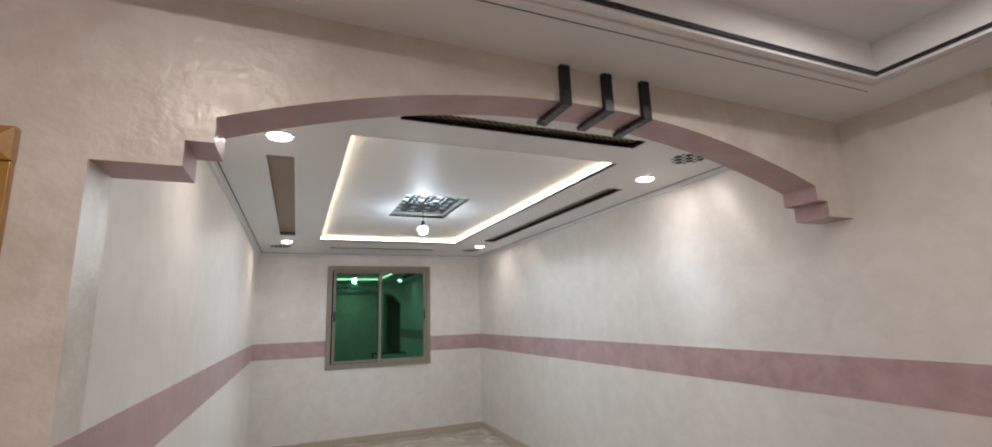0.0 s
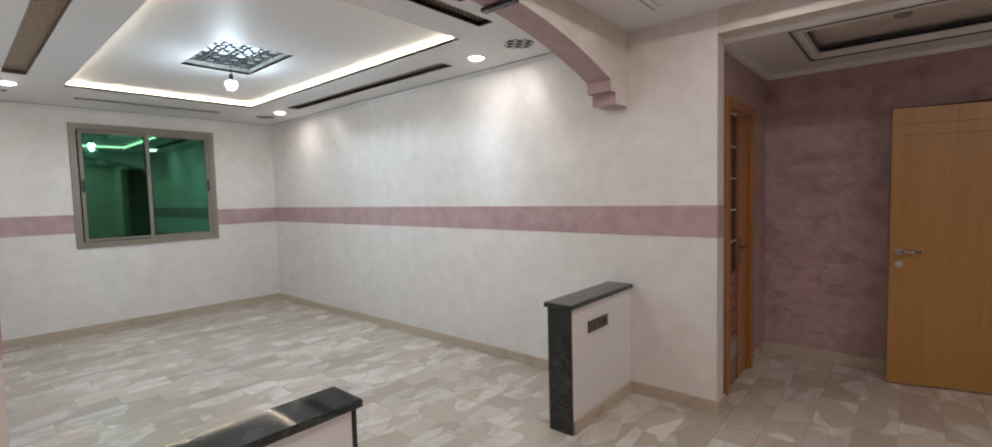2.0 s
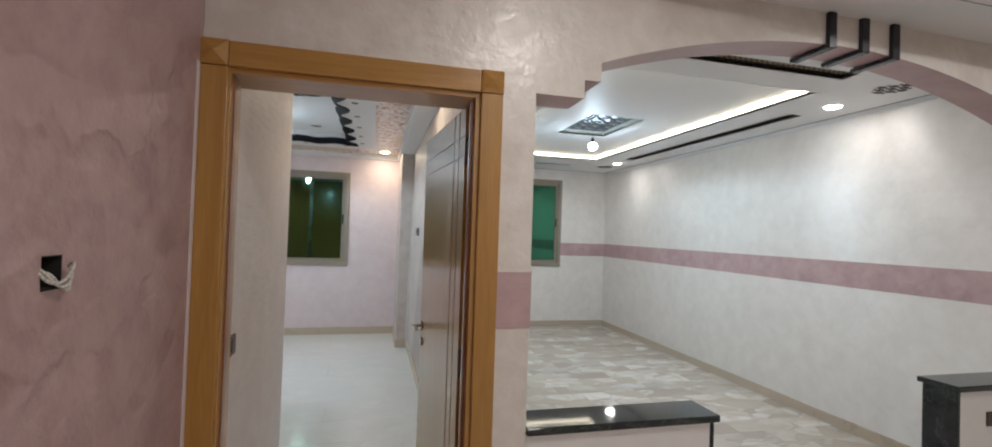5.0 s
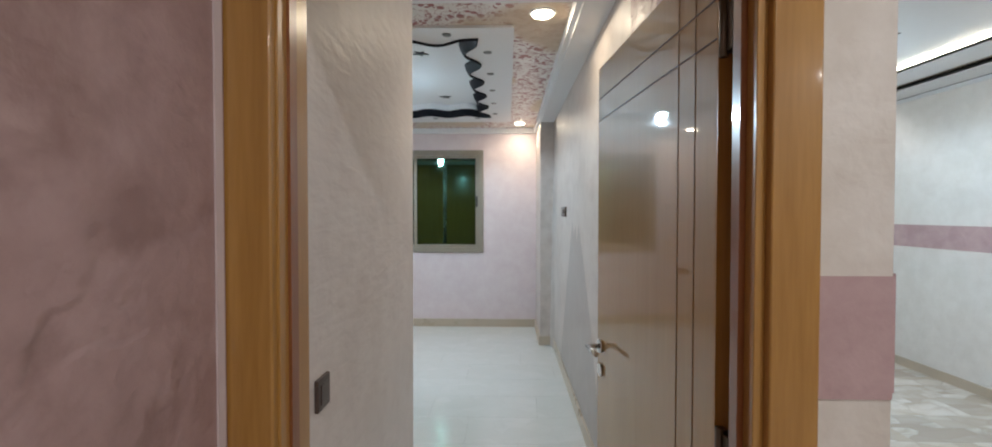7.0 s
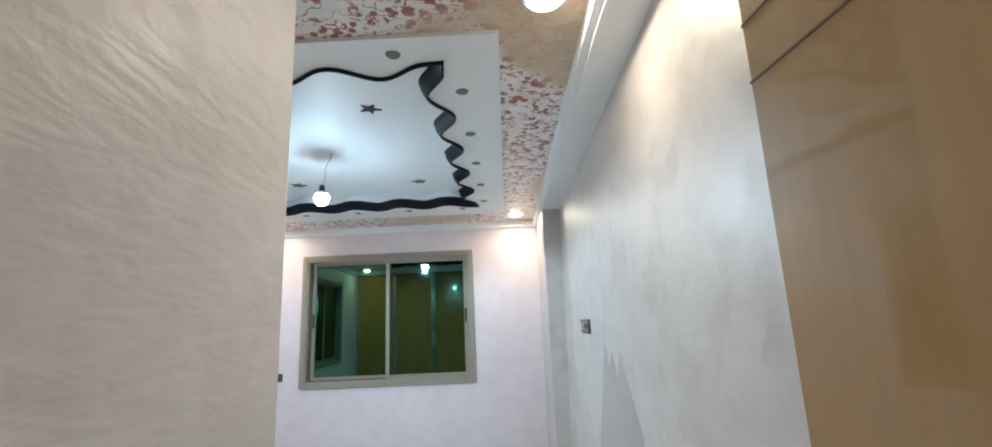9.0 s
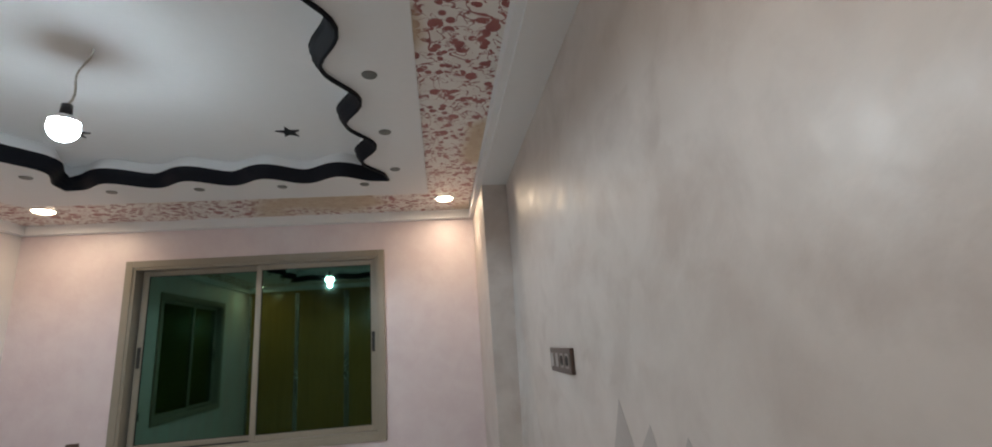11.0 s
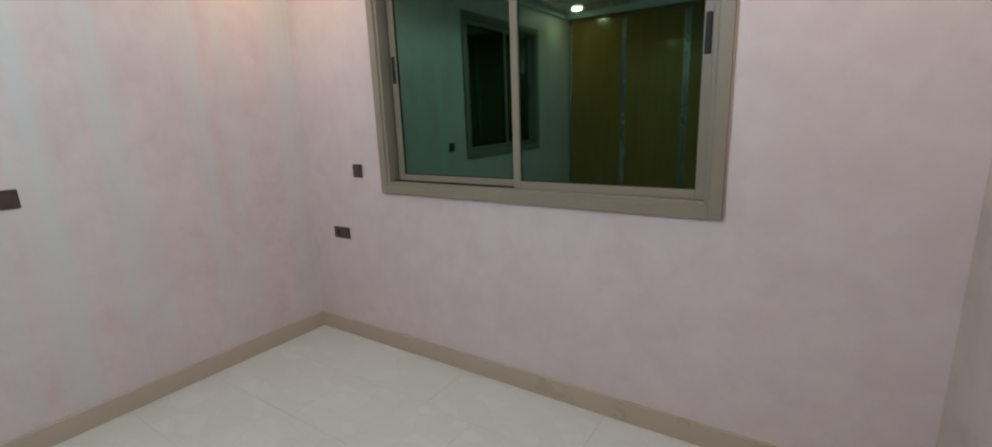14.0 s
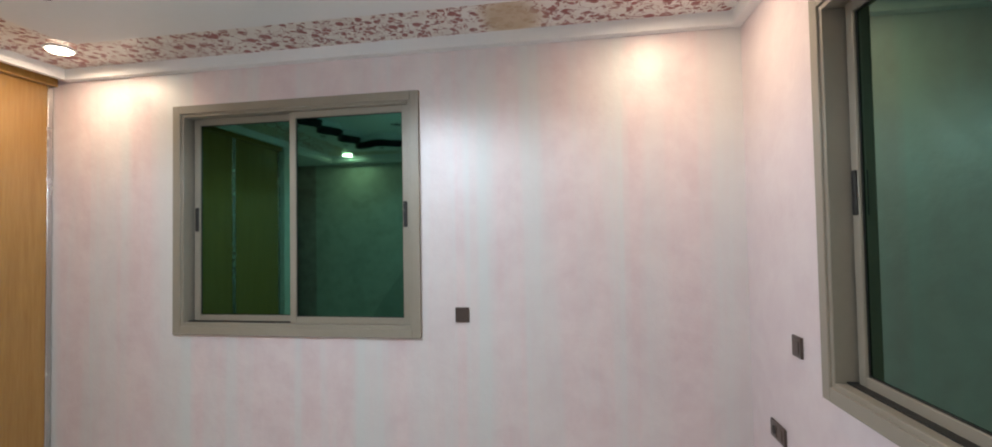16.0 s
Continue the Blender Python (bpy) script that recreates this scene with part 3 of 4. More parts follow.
def downlight(x, y, z, glass, power, colour, label, group):
    t = thing("downlight", label, "downlight", (x, y, z), group)
    bm = bmesh.new()
    tube(bm, (0, 0, -0.006), (0, 0, 0), 0.068, 0.074, 28)
    part("ring", bm, WHITE, t, "white rim")
    lens = ball(bmesh.new(), (0, 0, -0.005), 0.060, 0.30, 28)
    part("lens", lens, glass, t, "glowing domed lens")
    lamp = bpy.data.lights.new("downlight_beam", "AREA")
    lamp.energy, lamp.color, lamp.shape, lamp.size = power, colour, "DISK", 0.12
    ob = new("downlight_beam", lamp)
    ob.location = (x, y, z - 0.026)


for x, y in ((0.465, 2.95), (0.443, 6.47), (2.885, 3.06), (2.86, 6.44)):
    downlight(x, y, Z_LIV, SPOT_GLASS, SPOT_POWER, NEUTRAL, "lit neutral white downlight in the living room ceiling", "living room downlights")


def arabesque(x, y):
    """A small vent rosette: a cross of quatrefoils, its shaded piercings drawn as dark discs."""
    t = thing("ceiling_vent", "white cut-out plaster vent rosette with dark holes", "vent", (x, y, Z_LIV), "ceiling vents")
    for i in range(-2, 3):
        for j in range(-2, 3):
            if abs(i) + abs(j) > 3:
                continue
            r = 0.027 if (i + j) % 2 == 0 else 0.014
            part("hole", tube(bmesh.new(), (0.046 * i, 0.046 * j, -0.002), (0.046 * i, 0.046 * j, -0.0005), r, n=6 if r > 0.015 else 4), RECESS_SHADE if (i, j) != (1, 0) else DARK_HOLE, t, "dark disc standing for a shadowed cut-out")


for x, y in ((2.855, 2.60), (2.88, 6.88), (0.36, 6.90), (0.45, 2.52)):
    arabesque(x, y)


# ---- windows ----
def sliding_window(name, w, h, m, label, PANE):
    """Two-leaf sliding window in the x-z plane, its room side towards -y, middle at the origin."""
    t = thing(name, label, "window", kind="structure")
    t.matrix_basis = m
    a, b = w / 2, h / 2

    def frame_ring(x0, x1, z0, z1, wd, y0, y1, bev=0.003):
        return boxes((x0, x0 + wd, y0, y1, z0, z1), (x1 - wd, x1, y0, y1, z0, z1), (x0 + wd, x1 - wd, y0, y1, z0, z0 + wd), (x0 + wd, x1 - wd, y0, y1, z1 - wd, z1), bevel=bev)

    part("architrave", frame_ring(-a, a, -b, b, 0.048, -0.022, 0.0), ALU, t)
    part("window_frame", frame_ring(-a + 0.040, a - 0.040, -b + 0.040, b - 0.040, 0.026, -0.014, 0.11), ALU, t)
    part("track", boxes((-a + 0.066, a - 0.066, 0.02, 0.10, -b + 0.055, -b + 0.072)), ALU_DARK, t, "dark sliding track")
    ia, ib = a - 0.066, b - 0.066
    for k, (x0, x1, y) in enumerate(((-ia + 0.02, 0.022, 0.045), (-0.022, ia, 0.008))):
        s = part("sash", frame_ring(x0, x1, -ib, ib, 0.037, y, y + 0.03), ALU, t)
        part("pane", boxes((x0 + 0.033, x1 - 0.033, y + 0.012, y + 0.018, -ib + 0.033, ib - 0.033)), PANE, s, "green reflective pane")
        part("gasket", frame_ring(x0 + 0.035, x1 - 0.035, -ib + 0.035, ib - 0.035, 0.006, y + 0.008, y + 0.012, 0), ALU_DARK, s, "dark rubber gasket")
        hx = x0 + 0.021 if k == 0 else x1 - 0.021
        part("handle", boxes((hx - 0.011, hx + 0.011, y - 0.007, y + 0.001, -0.07, 0.07), bevel=0.004), ALU_DARK, s, "dark recessed pull")
    return t


sliding_window("window_1", 1.485, 1.435, pose(1.714, YB, 1.703), "taupe aluminium sliding window with dark green reflective panes", PANE)
# ---- bedroom shell ----
structure("wall_bedroom_window", slab(XL - 0.2, XB, 0, TOP, YBED, YBED + 0.2, [(-2.65, -0.96, 1.01, 2.26)], "xzy"), PINK, "pale pink plaster wall with the large window")
structure("wall_bedroom_side", slab(2.5, YBED, 0, TOP, XL - 0.2, XL, [(4.145, 5.565, 1.025, 2.275)], "yzx"), PINK_STREAK, "pink plaster wall with pearly vertical streaks and a window")
structure("wall_bedroom_inner", boxes((XI, XB, YA2, YBED, 0, 2.60)), GREYWHITE, "grey-white pearl plaster wall")
structure("wall_pillar", boxes((-0.235, XI, 6.375, YBED, 0, 2.60), bevel=0.004), GREYWHITE, "grey-white plaster pillar")
structure("wall_entry", boxes((XM - 0.12, -1.055, YA2, 3.30, 0, TOP), bevel=0.004), PINK_DABS, "pale pink trowelled plaster wall of the bedroom entry")
structure("wall_wardrobe_rear", boxes((XL, XM - 0.12, 2.62, 2.74, 0, TOP)), PINK)
sliding_window("window_2", 1.776, 1.33, pose(-1.805, YBED, 1.635), "large taupe sliding window with dark reflective panes", BED_PANE)
sliding_window("window_3", 1.495, 1.325, pose(XL, 4.855, 1.65, 0, 0, 90), "taupe sliding window with dark green reflective panes", GREENER)

skirting("baseboard_bed_window", XL + 0.014, -0.235, YBED - 0.014, YBED, 0.102)
skirting("baseboard_bed_side", XL, XL + 0.014, 3.40, YBED, 0.102)
skirting("baseboard_pillar_side", -0.249, -0.235, 6.361, YBED - 0.014, 0.102)
skirting("baseboard_pillar_front", -0.235, XI - 0.014, 6.358, 6.375, 0.102)
skirting("baseboard_bed_inner", XI - 0.014, XI, YA2 + 0.04, 6.375, 0.102)
skirting("baseboard_entry", -1.055, -1.041, 2.03, 3.30, 0.102)

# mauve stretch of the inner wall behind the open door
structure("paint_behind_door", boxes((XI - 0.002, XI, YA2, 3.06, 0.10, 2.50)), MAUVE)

# painted mountain facets on the inner wall, a paint film proud of it
def facet(points, m, lift):
    structure("paint_facet", prism(points, "x", XI - lift, XI), m, "sharp painted mountain facet on the plaster", "wall paint")


facet([(5.62, 0.10), (5.31, 0.62), (5.08, 1.02), (4.842, 1.42), (4.762, 1.302), (4.670, 1.388), (4.598, 1.26), (4.508, 1.392), (4.26, 1.12), (3.95, 0.71), (3.58, 0.10)], GREYDARK, 0.0006)
facet([(6.36, 0.10), (6.36, 1.95), (6.13, 1.50), (5.90, 1.10), (5.62, 0.46), (5.50, 0.10)], GREYPALE, 0.0006)

# plaster that thickens downwards in the corner of wall and pillar
bm = bmesh.new()
low = [bm.verts.new(c) for c in ((XI - 0.040, 6.376, 0.0), (XI + 0.001, 6.376, 0.0), (XI + 0.001, 6.20, 0.0))]
high = [bm.verts.new(c) for c in ((XI - 0.004, 6.376, 1.9), (XI + 0.001, 6.376, 1.9), (XI + 0.001, 6.34, 1.9))]
bm.faces.new(low)
bm.faces.new(high)
for k in range(3):
    bm.faces.new([low[k], low[(k + 1) % 3], high[(k + 1) % 3], high[k]])
bmesh.ops.recalc_face_normals(bm, faces=bm.faces)
structure("wall_corner_fillet", bm, GREYPALE, "plaster thickened in the corner beside the pillar")

# ---- bedroom ceiling ----
Z_LOW = 2.50
structure("ceiling_entry", boxes((XM, XB, YA2, 3.36, Z_LOW, Z_LOW + 0.03)), WHITE, "white lowered ceiling of the bedroom entry")
structure("ceiling_beam", boxes((-0.235, XB, 3.36, YBED, Z_LOW, Z_BED + 0.05)), WHITE)
structure("trim_bed_cornice", slab(XL, -0.235, 3.36, YBED, 2.515, Z_BED, [(XL + 0.05, -0.235 - 0.03, 3.36 + 0.03, YBED - 0.05)], "xyz"), WHITE)
structure("ceiling_entry_rear", boxes((XL, XM, 2.74, 3.36, Z_BED - 0.02, Z_BED + 0.02)), WHITE)

px0, px1, py0, py1 = -3.03, -0.566, 3.83, 6.70
wx0, wx1, wy0, wy1 = -2.48, -0.855, 4.06, 6.325


def wavy(n=60):
    """The wavy outline of the raised middle, anticlockwise, as pairs."""
    pts = []
    amp = 0.05
    for side in range(4):
        for i in range(n):
            k = i / n
            waves = 4 if side in (0, 2) else 5
            d = amp * math.cos(2 * math.pi * waves * k)
            x, y = {0: (wx0 + (wx1 - wx0) * k, wy0 - d), 1: (wx1 + d, wy0 + (wy1 - wy0) * k), 2: (wx1 - (wx1 - wx0) * k, wy1 + d), 3: (wx0 - d, wy1 - (wy1 - wy0) * k)}[side]
            pts.append((x, y))
    # draw the corners out to points
    for c, (sx, sy) in ((0, (-1, -1)), (n, (1, -1)), (2 * n, (1, 1)), (3 * n, (-1, 1))):
        pts[c] = ((wx0 if sx < 0 else wx1) + 0.06 * sx, (wy0 if sy < 0 else wy1) + 0.06 * sy)
    return pts


def dropped_panel():
    loop = wavy()
    cx, cy = (wx0 + wx1) / 2, (wy0 + wy1) / 2
    bm = bmesh.new()
    z0, z1 = Z_BED - 0.016, Z_BED
    inner, outer = [], []
    for x, y in loop:
        dx, dy = x - cx, y - cy
        k = min(((px1 - cx) if dx > 0 else (px0 - cx)) / dx if abs(dx) > 1e-6 else 1e9, ((py1 - cy) if dy > 0 else (py0 - cy)) / dy if abs(dy) > 1e-6 else 1e9)
        inner.append(bm.verts.new((x, y, z0)))
        outer.append(bm.verts.new((cx + dx * k, cy + dy * k, z0)))
    n = len(loop)
    for i in range(n):
        j = (i + 1) % n
        bm.faces.new([inner[i], outer[i], outer[j], inner[j]])
    up = [bm.verts.new((v.co.x, v.co.y, z1)) for v in outer]
    for i in range(n):
        j = (i + 1) % n
        bm.faces.new([outer[i], up[i], up[j], outer[j]])
    bmesh.ops.recalc_face_normals(bm, faces=bm.faces)
    structure("ceiling_panel", bm, WHITE, "white dropped ceiling panel with a wavy opening", "ceiling")
    ribbon = bmesh.new()
    z_top = 2.69
    rows = []
    for off, z in ((0.012, z0 - 0.014), (0.003, z0 - 0.016), (-0.002, z0 - 0.010), (-0.004, z0 + 0.004), (-0.013, z0 + 0.006), (-0.015, z0 + 0.022), (-0.024, z0 + 0.025), (-0.026, z0 + 0.044), (-0.034, z0 + 0.058)):
        row = []
        for i in range(n):
            a, b = Vector(loop[i - 1]), Vector(loop[(i + 1) % n])
            d = (b - a).normalized()
            nx, ny = d.y, -d.x
            row.append(ribbon.verts.new((loop[i][0] + nx * off, loop[i][1] + ny * off, z)))
        rows.append(row)
    for r0, r1 in zip(rows, rows[1:]):
        for i in range(n):
            j = (i + 1) % n
            f = ribbon.faces.new([r0[i], r0[j], r1[j], r1[i]])
            f.smooth = True
    first = rows[0]
    lip = [ribbon.verts.new((v.co.x, v.co.y, z0)) for v in first]
    for i in range(n):
        j = (i + 1) % n
        ribbon.faces.new([first[i], first[j], lip[j], lip[i]])
    riser = bmesh.new()
    foot = [riser.verts.new(v.co) for v in rows[-1]]
    head = [riser.verts.new((x, y, z_top)) for x, y in loop]
    for i in range(n):
        j = (i + 1) % n
        riser.faces.new([foot[i], foot[j], head[j], head[i]]).smooth = True
    structure("ceiling_riser", riser, WHITE)
    bmesh.ops.recalc_face_normals(ribbon, faces=ribbon.faces)
    structure("trim_wave", ribbon, BLACK_MATT, "black wavy moulding round the raised ceiling", "moulding")


dropped_panel()
structure("ceiling_foil", slab(XL, -0.235, 3.36, YBED, Z_BED, Z_BED + 0.02, [(wx0 - 0.2, wx1 + 0.2, wy0 - 0.15, wy1 + 0.2)], "xyz"), FOIL, "ceiling border with a red blossom foil print", "ceiling")
structure("ceiling_middle", boxes((wx0 - 0.25, wx1 + 0.25, wy0 - 0.2, wy1 + 0.25, 2.69, 2.71)), WHITE, "white raised middle of the bedroom ceiling")


def ceiling_star(x, y, turn):
    pts = []
    for k in range(10):
        r = 0.062 if k % 2 == 0 else 0.024
        pts.append((r * math.cos(turn + k * math.pi / 5), r * math.sin(turn + k * math.pi / 5)))
    bm = prism(pts, "z", -0.006, 0.0)
    ob = part("ceiling_star", bm, BLACK)
    ob.location = (x, y, 2.69)
    tagged(ob, "small black five-pointed star on the white ceiling", "star", "ceiling stars")


for x, y, a in ((-1.262, 4.64, 0.3), (-1.246, 5.98, 0.9), (-2.21, 5.94, 0.2), (-2.21, 4.63, 0.6)):
    ceiling_star(x, y, a)


def spot_cap(x, y):
    bm = tube(bmesh.new(), (0, 0, -0.004), (0, 0, 0), 0.026, 0.029, 20)
    ob = part("ceiling_spot_cap", bm, GREEN_DOT)
    ob.location = (x, y, Z_BED - 0.016)
    tagged(ob, "small grey unlit spot in the white ceiling panel", "spot", "unlit ceiling spots")


for k in range(5):
    y = 4.256 + 0.493 * k
    spot_cap(-0.738, y)
    spot_cap(-2.60, y - 0.03)
for x in (-0.973, -1.454, -1.92, -2.392):
    spot_cap(x + 0.03, 6.47)
    spot_cap(x, 3.935)

for x, y in ((-0.455, 6.865), (-2.98, 6.83), (-0.412, 3.672), (-3.10, 3.67)):
    downlight(x, y, Z_BED, SPOT_WARM, BED_SPOT, WARM, "lit warm downlight in the bedroom ceiling border", "bedroom downlights")
bulb_lamp("bedroom_bulb", (-1.755, 5.27, 2.385), 2.69, LAMP_BED, "lit white bulb on a short twisted wire in the bedroom", 0.045, 0.05, BED_BULB, COOL)

# ---- bedroom doorway and open door ----
def moulded(bm, x0, x1, y0, y1, z0, z1):
    return box(bm, x0, x1, y0, y1, z0, z1, bevel=0.004)


door_frame = thing("door_frame", "varnished orange wood door frame with pyramid corner blocks", "door frame", (-0.585, YA, 0))
dx0, dx1, dz = -0.517, 0.517, 2.135         # outer edges from the frame's middle
fw = 0.085
part("casing", moulded(bmesh.new(), dx0, dx0 + fw, -0.022, 0, 0, dz - fw), DOOR_WOOD, door_frame)
part("casing", moulded(bmesh.new(), dx1 - fw, dx1, -0.022, 0, 0, dz - fw), DOOR_WOOD, door_frame)
part("head_casing", moulded(bmesh.new(), dx0 + fw, dx1 - fw, -0.022, 0, dz - fw, dz), DOOR_WOOD_X, door_frame)
for s in (dx0, dx1 - fw):
    bm = box(bmesh.new(), s, s + fw, -0.028, 0, dz - fw, dz)
    face = min(bm.faces, key=lambda f: f.calc_center_median().y)
    out = bmesh.ops.poke(bm, faces=[face])
    out["verts"][0].co.y -= 0.014
    part("corner_block", bm, DOOR_WOOD_X, door_frame, "pyramid corner block")
for s, e, deep in ((dx0 + fw - 0.037, dx0 + fw + 0.005, 0.122), (dx1 - fw - 0.018, dx1 - fw + 0.012, 0.075)):
    part("jamb", boxes((s, e, -0.004, deep, 0, dz - fw - 0.012), bevel=0.002), DOOR_WOOD, door_frame)
part("head_jamb", boxes((dx0 + fw - 0.012, dx1 - fw + 0.012, -0.004, YA2 - YA + 0.012, dz - fw - 0.018, dz - fw + 0.012), bevel=0.002), DOOR_WOOD_X, door_frame)
for s, e, deep in ((dx0 + fw + 0.005, dx0 + fw + 0.011, 0.06), (dx1 - fw - 0.030, dx1 - fw - 0.018, 0.06)):
    part("stop", boxes((s, e, 0.03, deep, 0, dz - fw - 0.018)), JAMB_WOOD, door_frame)

BRONZE = plain("dark_bronze_hinge", (0.16, 0.13, 0.10), 0.35, 0.8)
DOOR_H = 2.027


def door_leaf(label, at, angle, leaf, edge, lines=True, DOOR_W=0.86):
    """A flush lacquered leaf, hinged at its origin and reaching along +x before it is turned."""
    t = thing("door", label, "door")
    t.matrix_basis = pose(*at, 0, 0, angle)
    body = part("leaf", boxes((0, DOOR_W, 0, 0.04, 0.008, DOOR_H), bevel=0.002), [leaf], t)
    part("lipping", boxes((-0.004, 0.0, 0.0, 0.04, 0.008, DOOR_H)), edge, t)
    for side in (-0.0015, 0.0395):
        for z in (DOOR_H - 0.198, DOOR_H - 0.118):
            part("groove", boxes((0.0, DOOR_W, side, side + 0.002, z, z + 0.003)), GROOVE, body)
        if lines:
            for x in (0.090, 0.173):
                part("groove", boxes((x, x + 0.003, side, side + 0.002, 0.01, DOOR_H - 0.002)), GROOVE_SOFT, body)
    for y, s in ((0.0, -1), (0.04, 1)):
        h = part("handle", tube(bmesh.new(), (DOOR_W - 0.055, y, 0.99), (DOOR_W - 0.055, y + s * 0.012, 0.99), 0.025), STEEL, t, "steel lever handle")
        bm = tube(bmesh.new(), (DOOR_W - 0.055, y + s * 0.01, 0.99), (DOOR_W - 0.055, y + s * 0.055, 0.99), 0.009)
        tube(bm, (DOOR_W - 0.052, y + s * 0.052, 0.99), (DOOR_W - 0.175, y + s * 0.052, 0.992), 0.009, 0.008)
        part("lever", bm, STEEL, h)
        part("escutcheon", tube(bmesh.new(), (DOOR_W - 0.055, y, 0.90), (DOOR_W - 0.055, y + s * 0.009, 0.90), 0.024), STEEL, t, "steel key escutcheon")
    for z in (0.25, 1.0, 1.845):
        bm = tube(bmesh.new(), (-0.012, 0.034, z - 0.055), (-0.012, 0.034, z + 0.055), 0.009)
        box(bm, -0.0065, -0.004, 0.002, 0.034, z - 0.045, z + 0.045)
        box(bm, -0.040, -0.012, 0.030, 0.0325, z - 0.045, z + 0.045)
        part("hinge", bm, BRONZE, t, "dark metal hinge")
    return t


door_leaf("open brown lacquered flush door with dark inlay lines", (-0.146, 2.003, 0.0), 94.8, LEAF_WOOD, DOOR_WOOD)

# ---- wardrobe ----
wardrobe = thing("wardrobe", "tall built-in wardrobe with honey brown sliding doors and silver strips", "wardrobe", ((XL + XM - 0.12) / 2, 2.965, 0))
hw = (XM - 0.12 - XL) / 2 - 0.003
HONEY = wood("honey_wardrobe_wood", (0.30, 0.15, 0.035), (0.42, 0.23, 0.065), "z", 0.22, 0.6)
part("carcass", boxes((-hw, hw, -0.22, 0.24, 0.0, Z_BED - 0.025)), HONEY, wardrobe)
n = 3
for k in range(n):
    a = -hw + 2 * hw * k / n
    b = -hw + 2 * hw * (k + 1) / n
    y = 0.262 if k != 1 else 0.284
    d = part("sliding_door", boxes((a + 0.02, b - 0.02, y, y + 0.018, 0.06, Z_BED - 0.09), bevel=0.002), HONEY, wardrobe)
    for s in (a + 0.002, b - 0.034):
        part("strip", boxes((s, s + 0.032, y - 0.006, y + 0.024, 0.06, Z_BED - 0.09), bevel=0.004), STEEL, d, "silver vertical strip")
part("top_rail", boxes((-hw, hw, 0.24, 0.318, Z_BED - 0.09, Z_BED - 0.025), bevel=0.004), HONEY, wardrobe)
part("bottom_rail", boxes((-hw, hw, 0.24, 0.318, 0.0, 0.06), bevel=0.004), STEEL, wardrobe, "steel track")


# ---- sockets and switches ----
def plate(name, label, m, modules, w=0.075, h=0.078, holes=(), face=SOCKET, pitch=0.052, deep=0.010):
    """A wall plate in the x-z plane, facing -y, with its modules side by side."""
    t = thing(name, label, "socket" if holes else "switch")
    t.matrix_basis = m
    width = w + pitch * (modules - 1)
    part("plate", boxes((-width / 2, width / 2, -deep, 0, -h / 2, h / 2), bevel=0.003), SOCKET, t)
    for k in range(modules):
        c = (k - (modules - 1) / 2) * pitch
        f = part("module", boxes((c - 0.022, c + 0.022, -deep - 0.0025, -deep + 0.001, -0.024, 0.024), bevel=0.0015), face, t)
        if k in holes:
            part("socket_well", tube(bmesh.new(), (c, -deep - 0.0035, 0), (c, -deep - 0.002, 0), 0.018), SOCKET_DARK, f, "round dark socket well")
    return t


plate("socket", "brown four-module socket strip on the white low wall", pose(2.755, YA + 0.047, 0.628), 4, 0.10, 0.075, (3,))
plate("socket", "grey-brown four-module socket plate on the plaster", pose(XI, 5.365, 1.498, 0, 0, -90), 4, 0.085, 0.085, (2, 3), GREYFACE, 0.071, 0.014)
plate("switch", "brown square switch plate on the pink wall", pose(XL, 5.825, 1.113, 0, 0, 90), 1)
plate("switch", "brown square switch plate beside the window", pose(-2.90, YBED, 1.088), 1)
plate("socket", "brown double socket plate low on the pink wall", pose(-3.10, YBED, 0.692), 2, 0.088, 0.072, (0,))
plate("switch", "dark switch plate on the entry wall", pose(-1.055, 2.165, 1.05, 0, 0, 90), 1)

# junction box hole with loose wires on the mauve wall
jb = thing("junction_box", "open junction hole with loose white wires in the mauve wall", "junction box", (XM, 1.17, 1.4225))
part("box", boxes((-0.06, -0.055, -0.03, 0.03, -0.033, 0.033), (-0.055, -0.001, -0.0301, -0.028, -0.033, 0.033), (-0.055, -0.001, 0.028, 0.0301, -0.033, 0.033), (-0.055, -0.001, -0.028, 0.028, -0.033, -0.030), (-0.055, -0.001, -0.028, 0.028, 0.030, 0.033)), DARK_HOLE, jb)
for k in range(3):
    bm = bmesh.new()
    last = None
    for i in range(17):
        a = math.pi * (0.1 + 1.0 * i / 16)
        p = Vector((0.03 * math.sin(a * 1.0) * (1 - 0.2 * k), 0.034 * math.cos(a) + 0.004 * k, 0.018 * math.sin(2 * a + k) - 0.008 * k))
        if last is not None:
            tube(bm, last, p, 0.003, n=6)
        last = p
    part("wire", bm, CABLE, jb, "loose white wire")

# ---- corridor beyond the hall ----
XC, YC, Z_COR = 4.82, 1.37, 2.46
structure("wall_corridor_mauve", slab(YS, YC + 0.12, 0, TOP, XC, XC + 0.14, [(-0.30, 0.42, -0.1, 2.06)], "yzx"), MAUVE, "mauve trowelled corridor wall")
structure("wall_corridor_end", slab(XR + 0.14, XC, 0, TOP, YC, YC + 0.14, [(3.635, 4.265, -0.1, 2.06)], "xzy"), MAUVE, "plaster corridor end wall with a doorway")
structure("ceiling_corridor", slab(XR + 0.14, XC, YS, YC, Z_COR, Z_COR + 0.03, [(3.60, 4.40, -2.2, 0.93)], "xyz"), WHITE)
structure("ceiling_corridor_tray", boxes((3.5, 4.6, -2.3, 1.05, Z_COR + 0.09, Z_COR + 0.11)), CREAM)
structure("trim_corridor", ring(3.57, 4.43, -2.23, 0.96, 0.03, Z_COR - 0.012, Z_COR), WHITE)
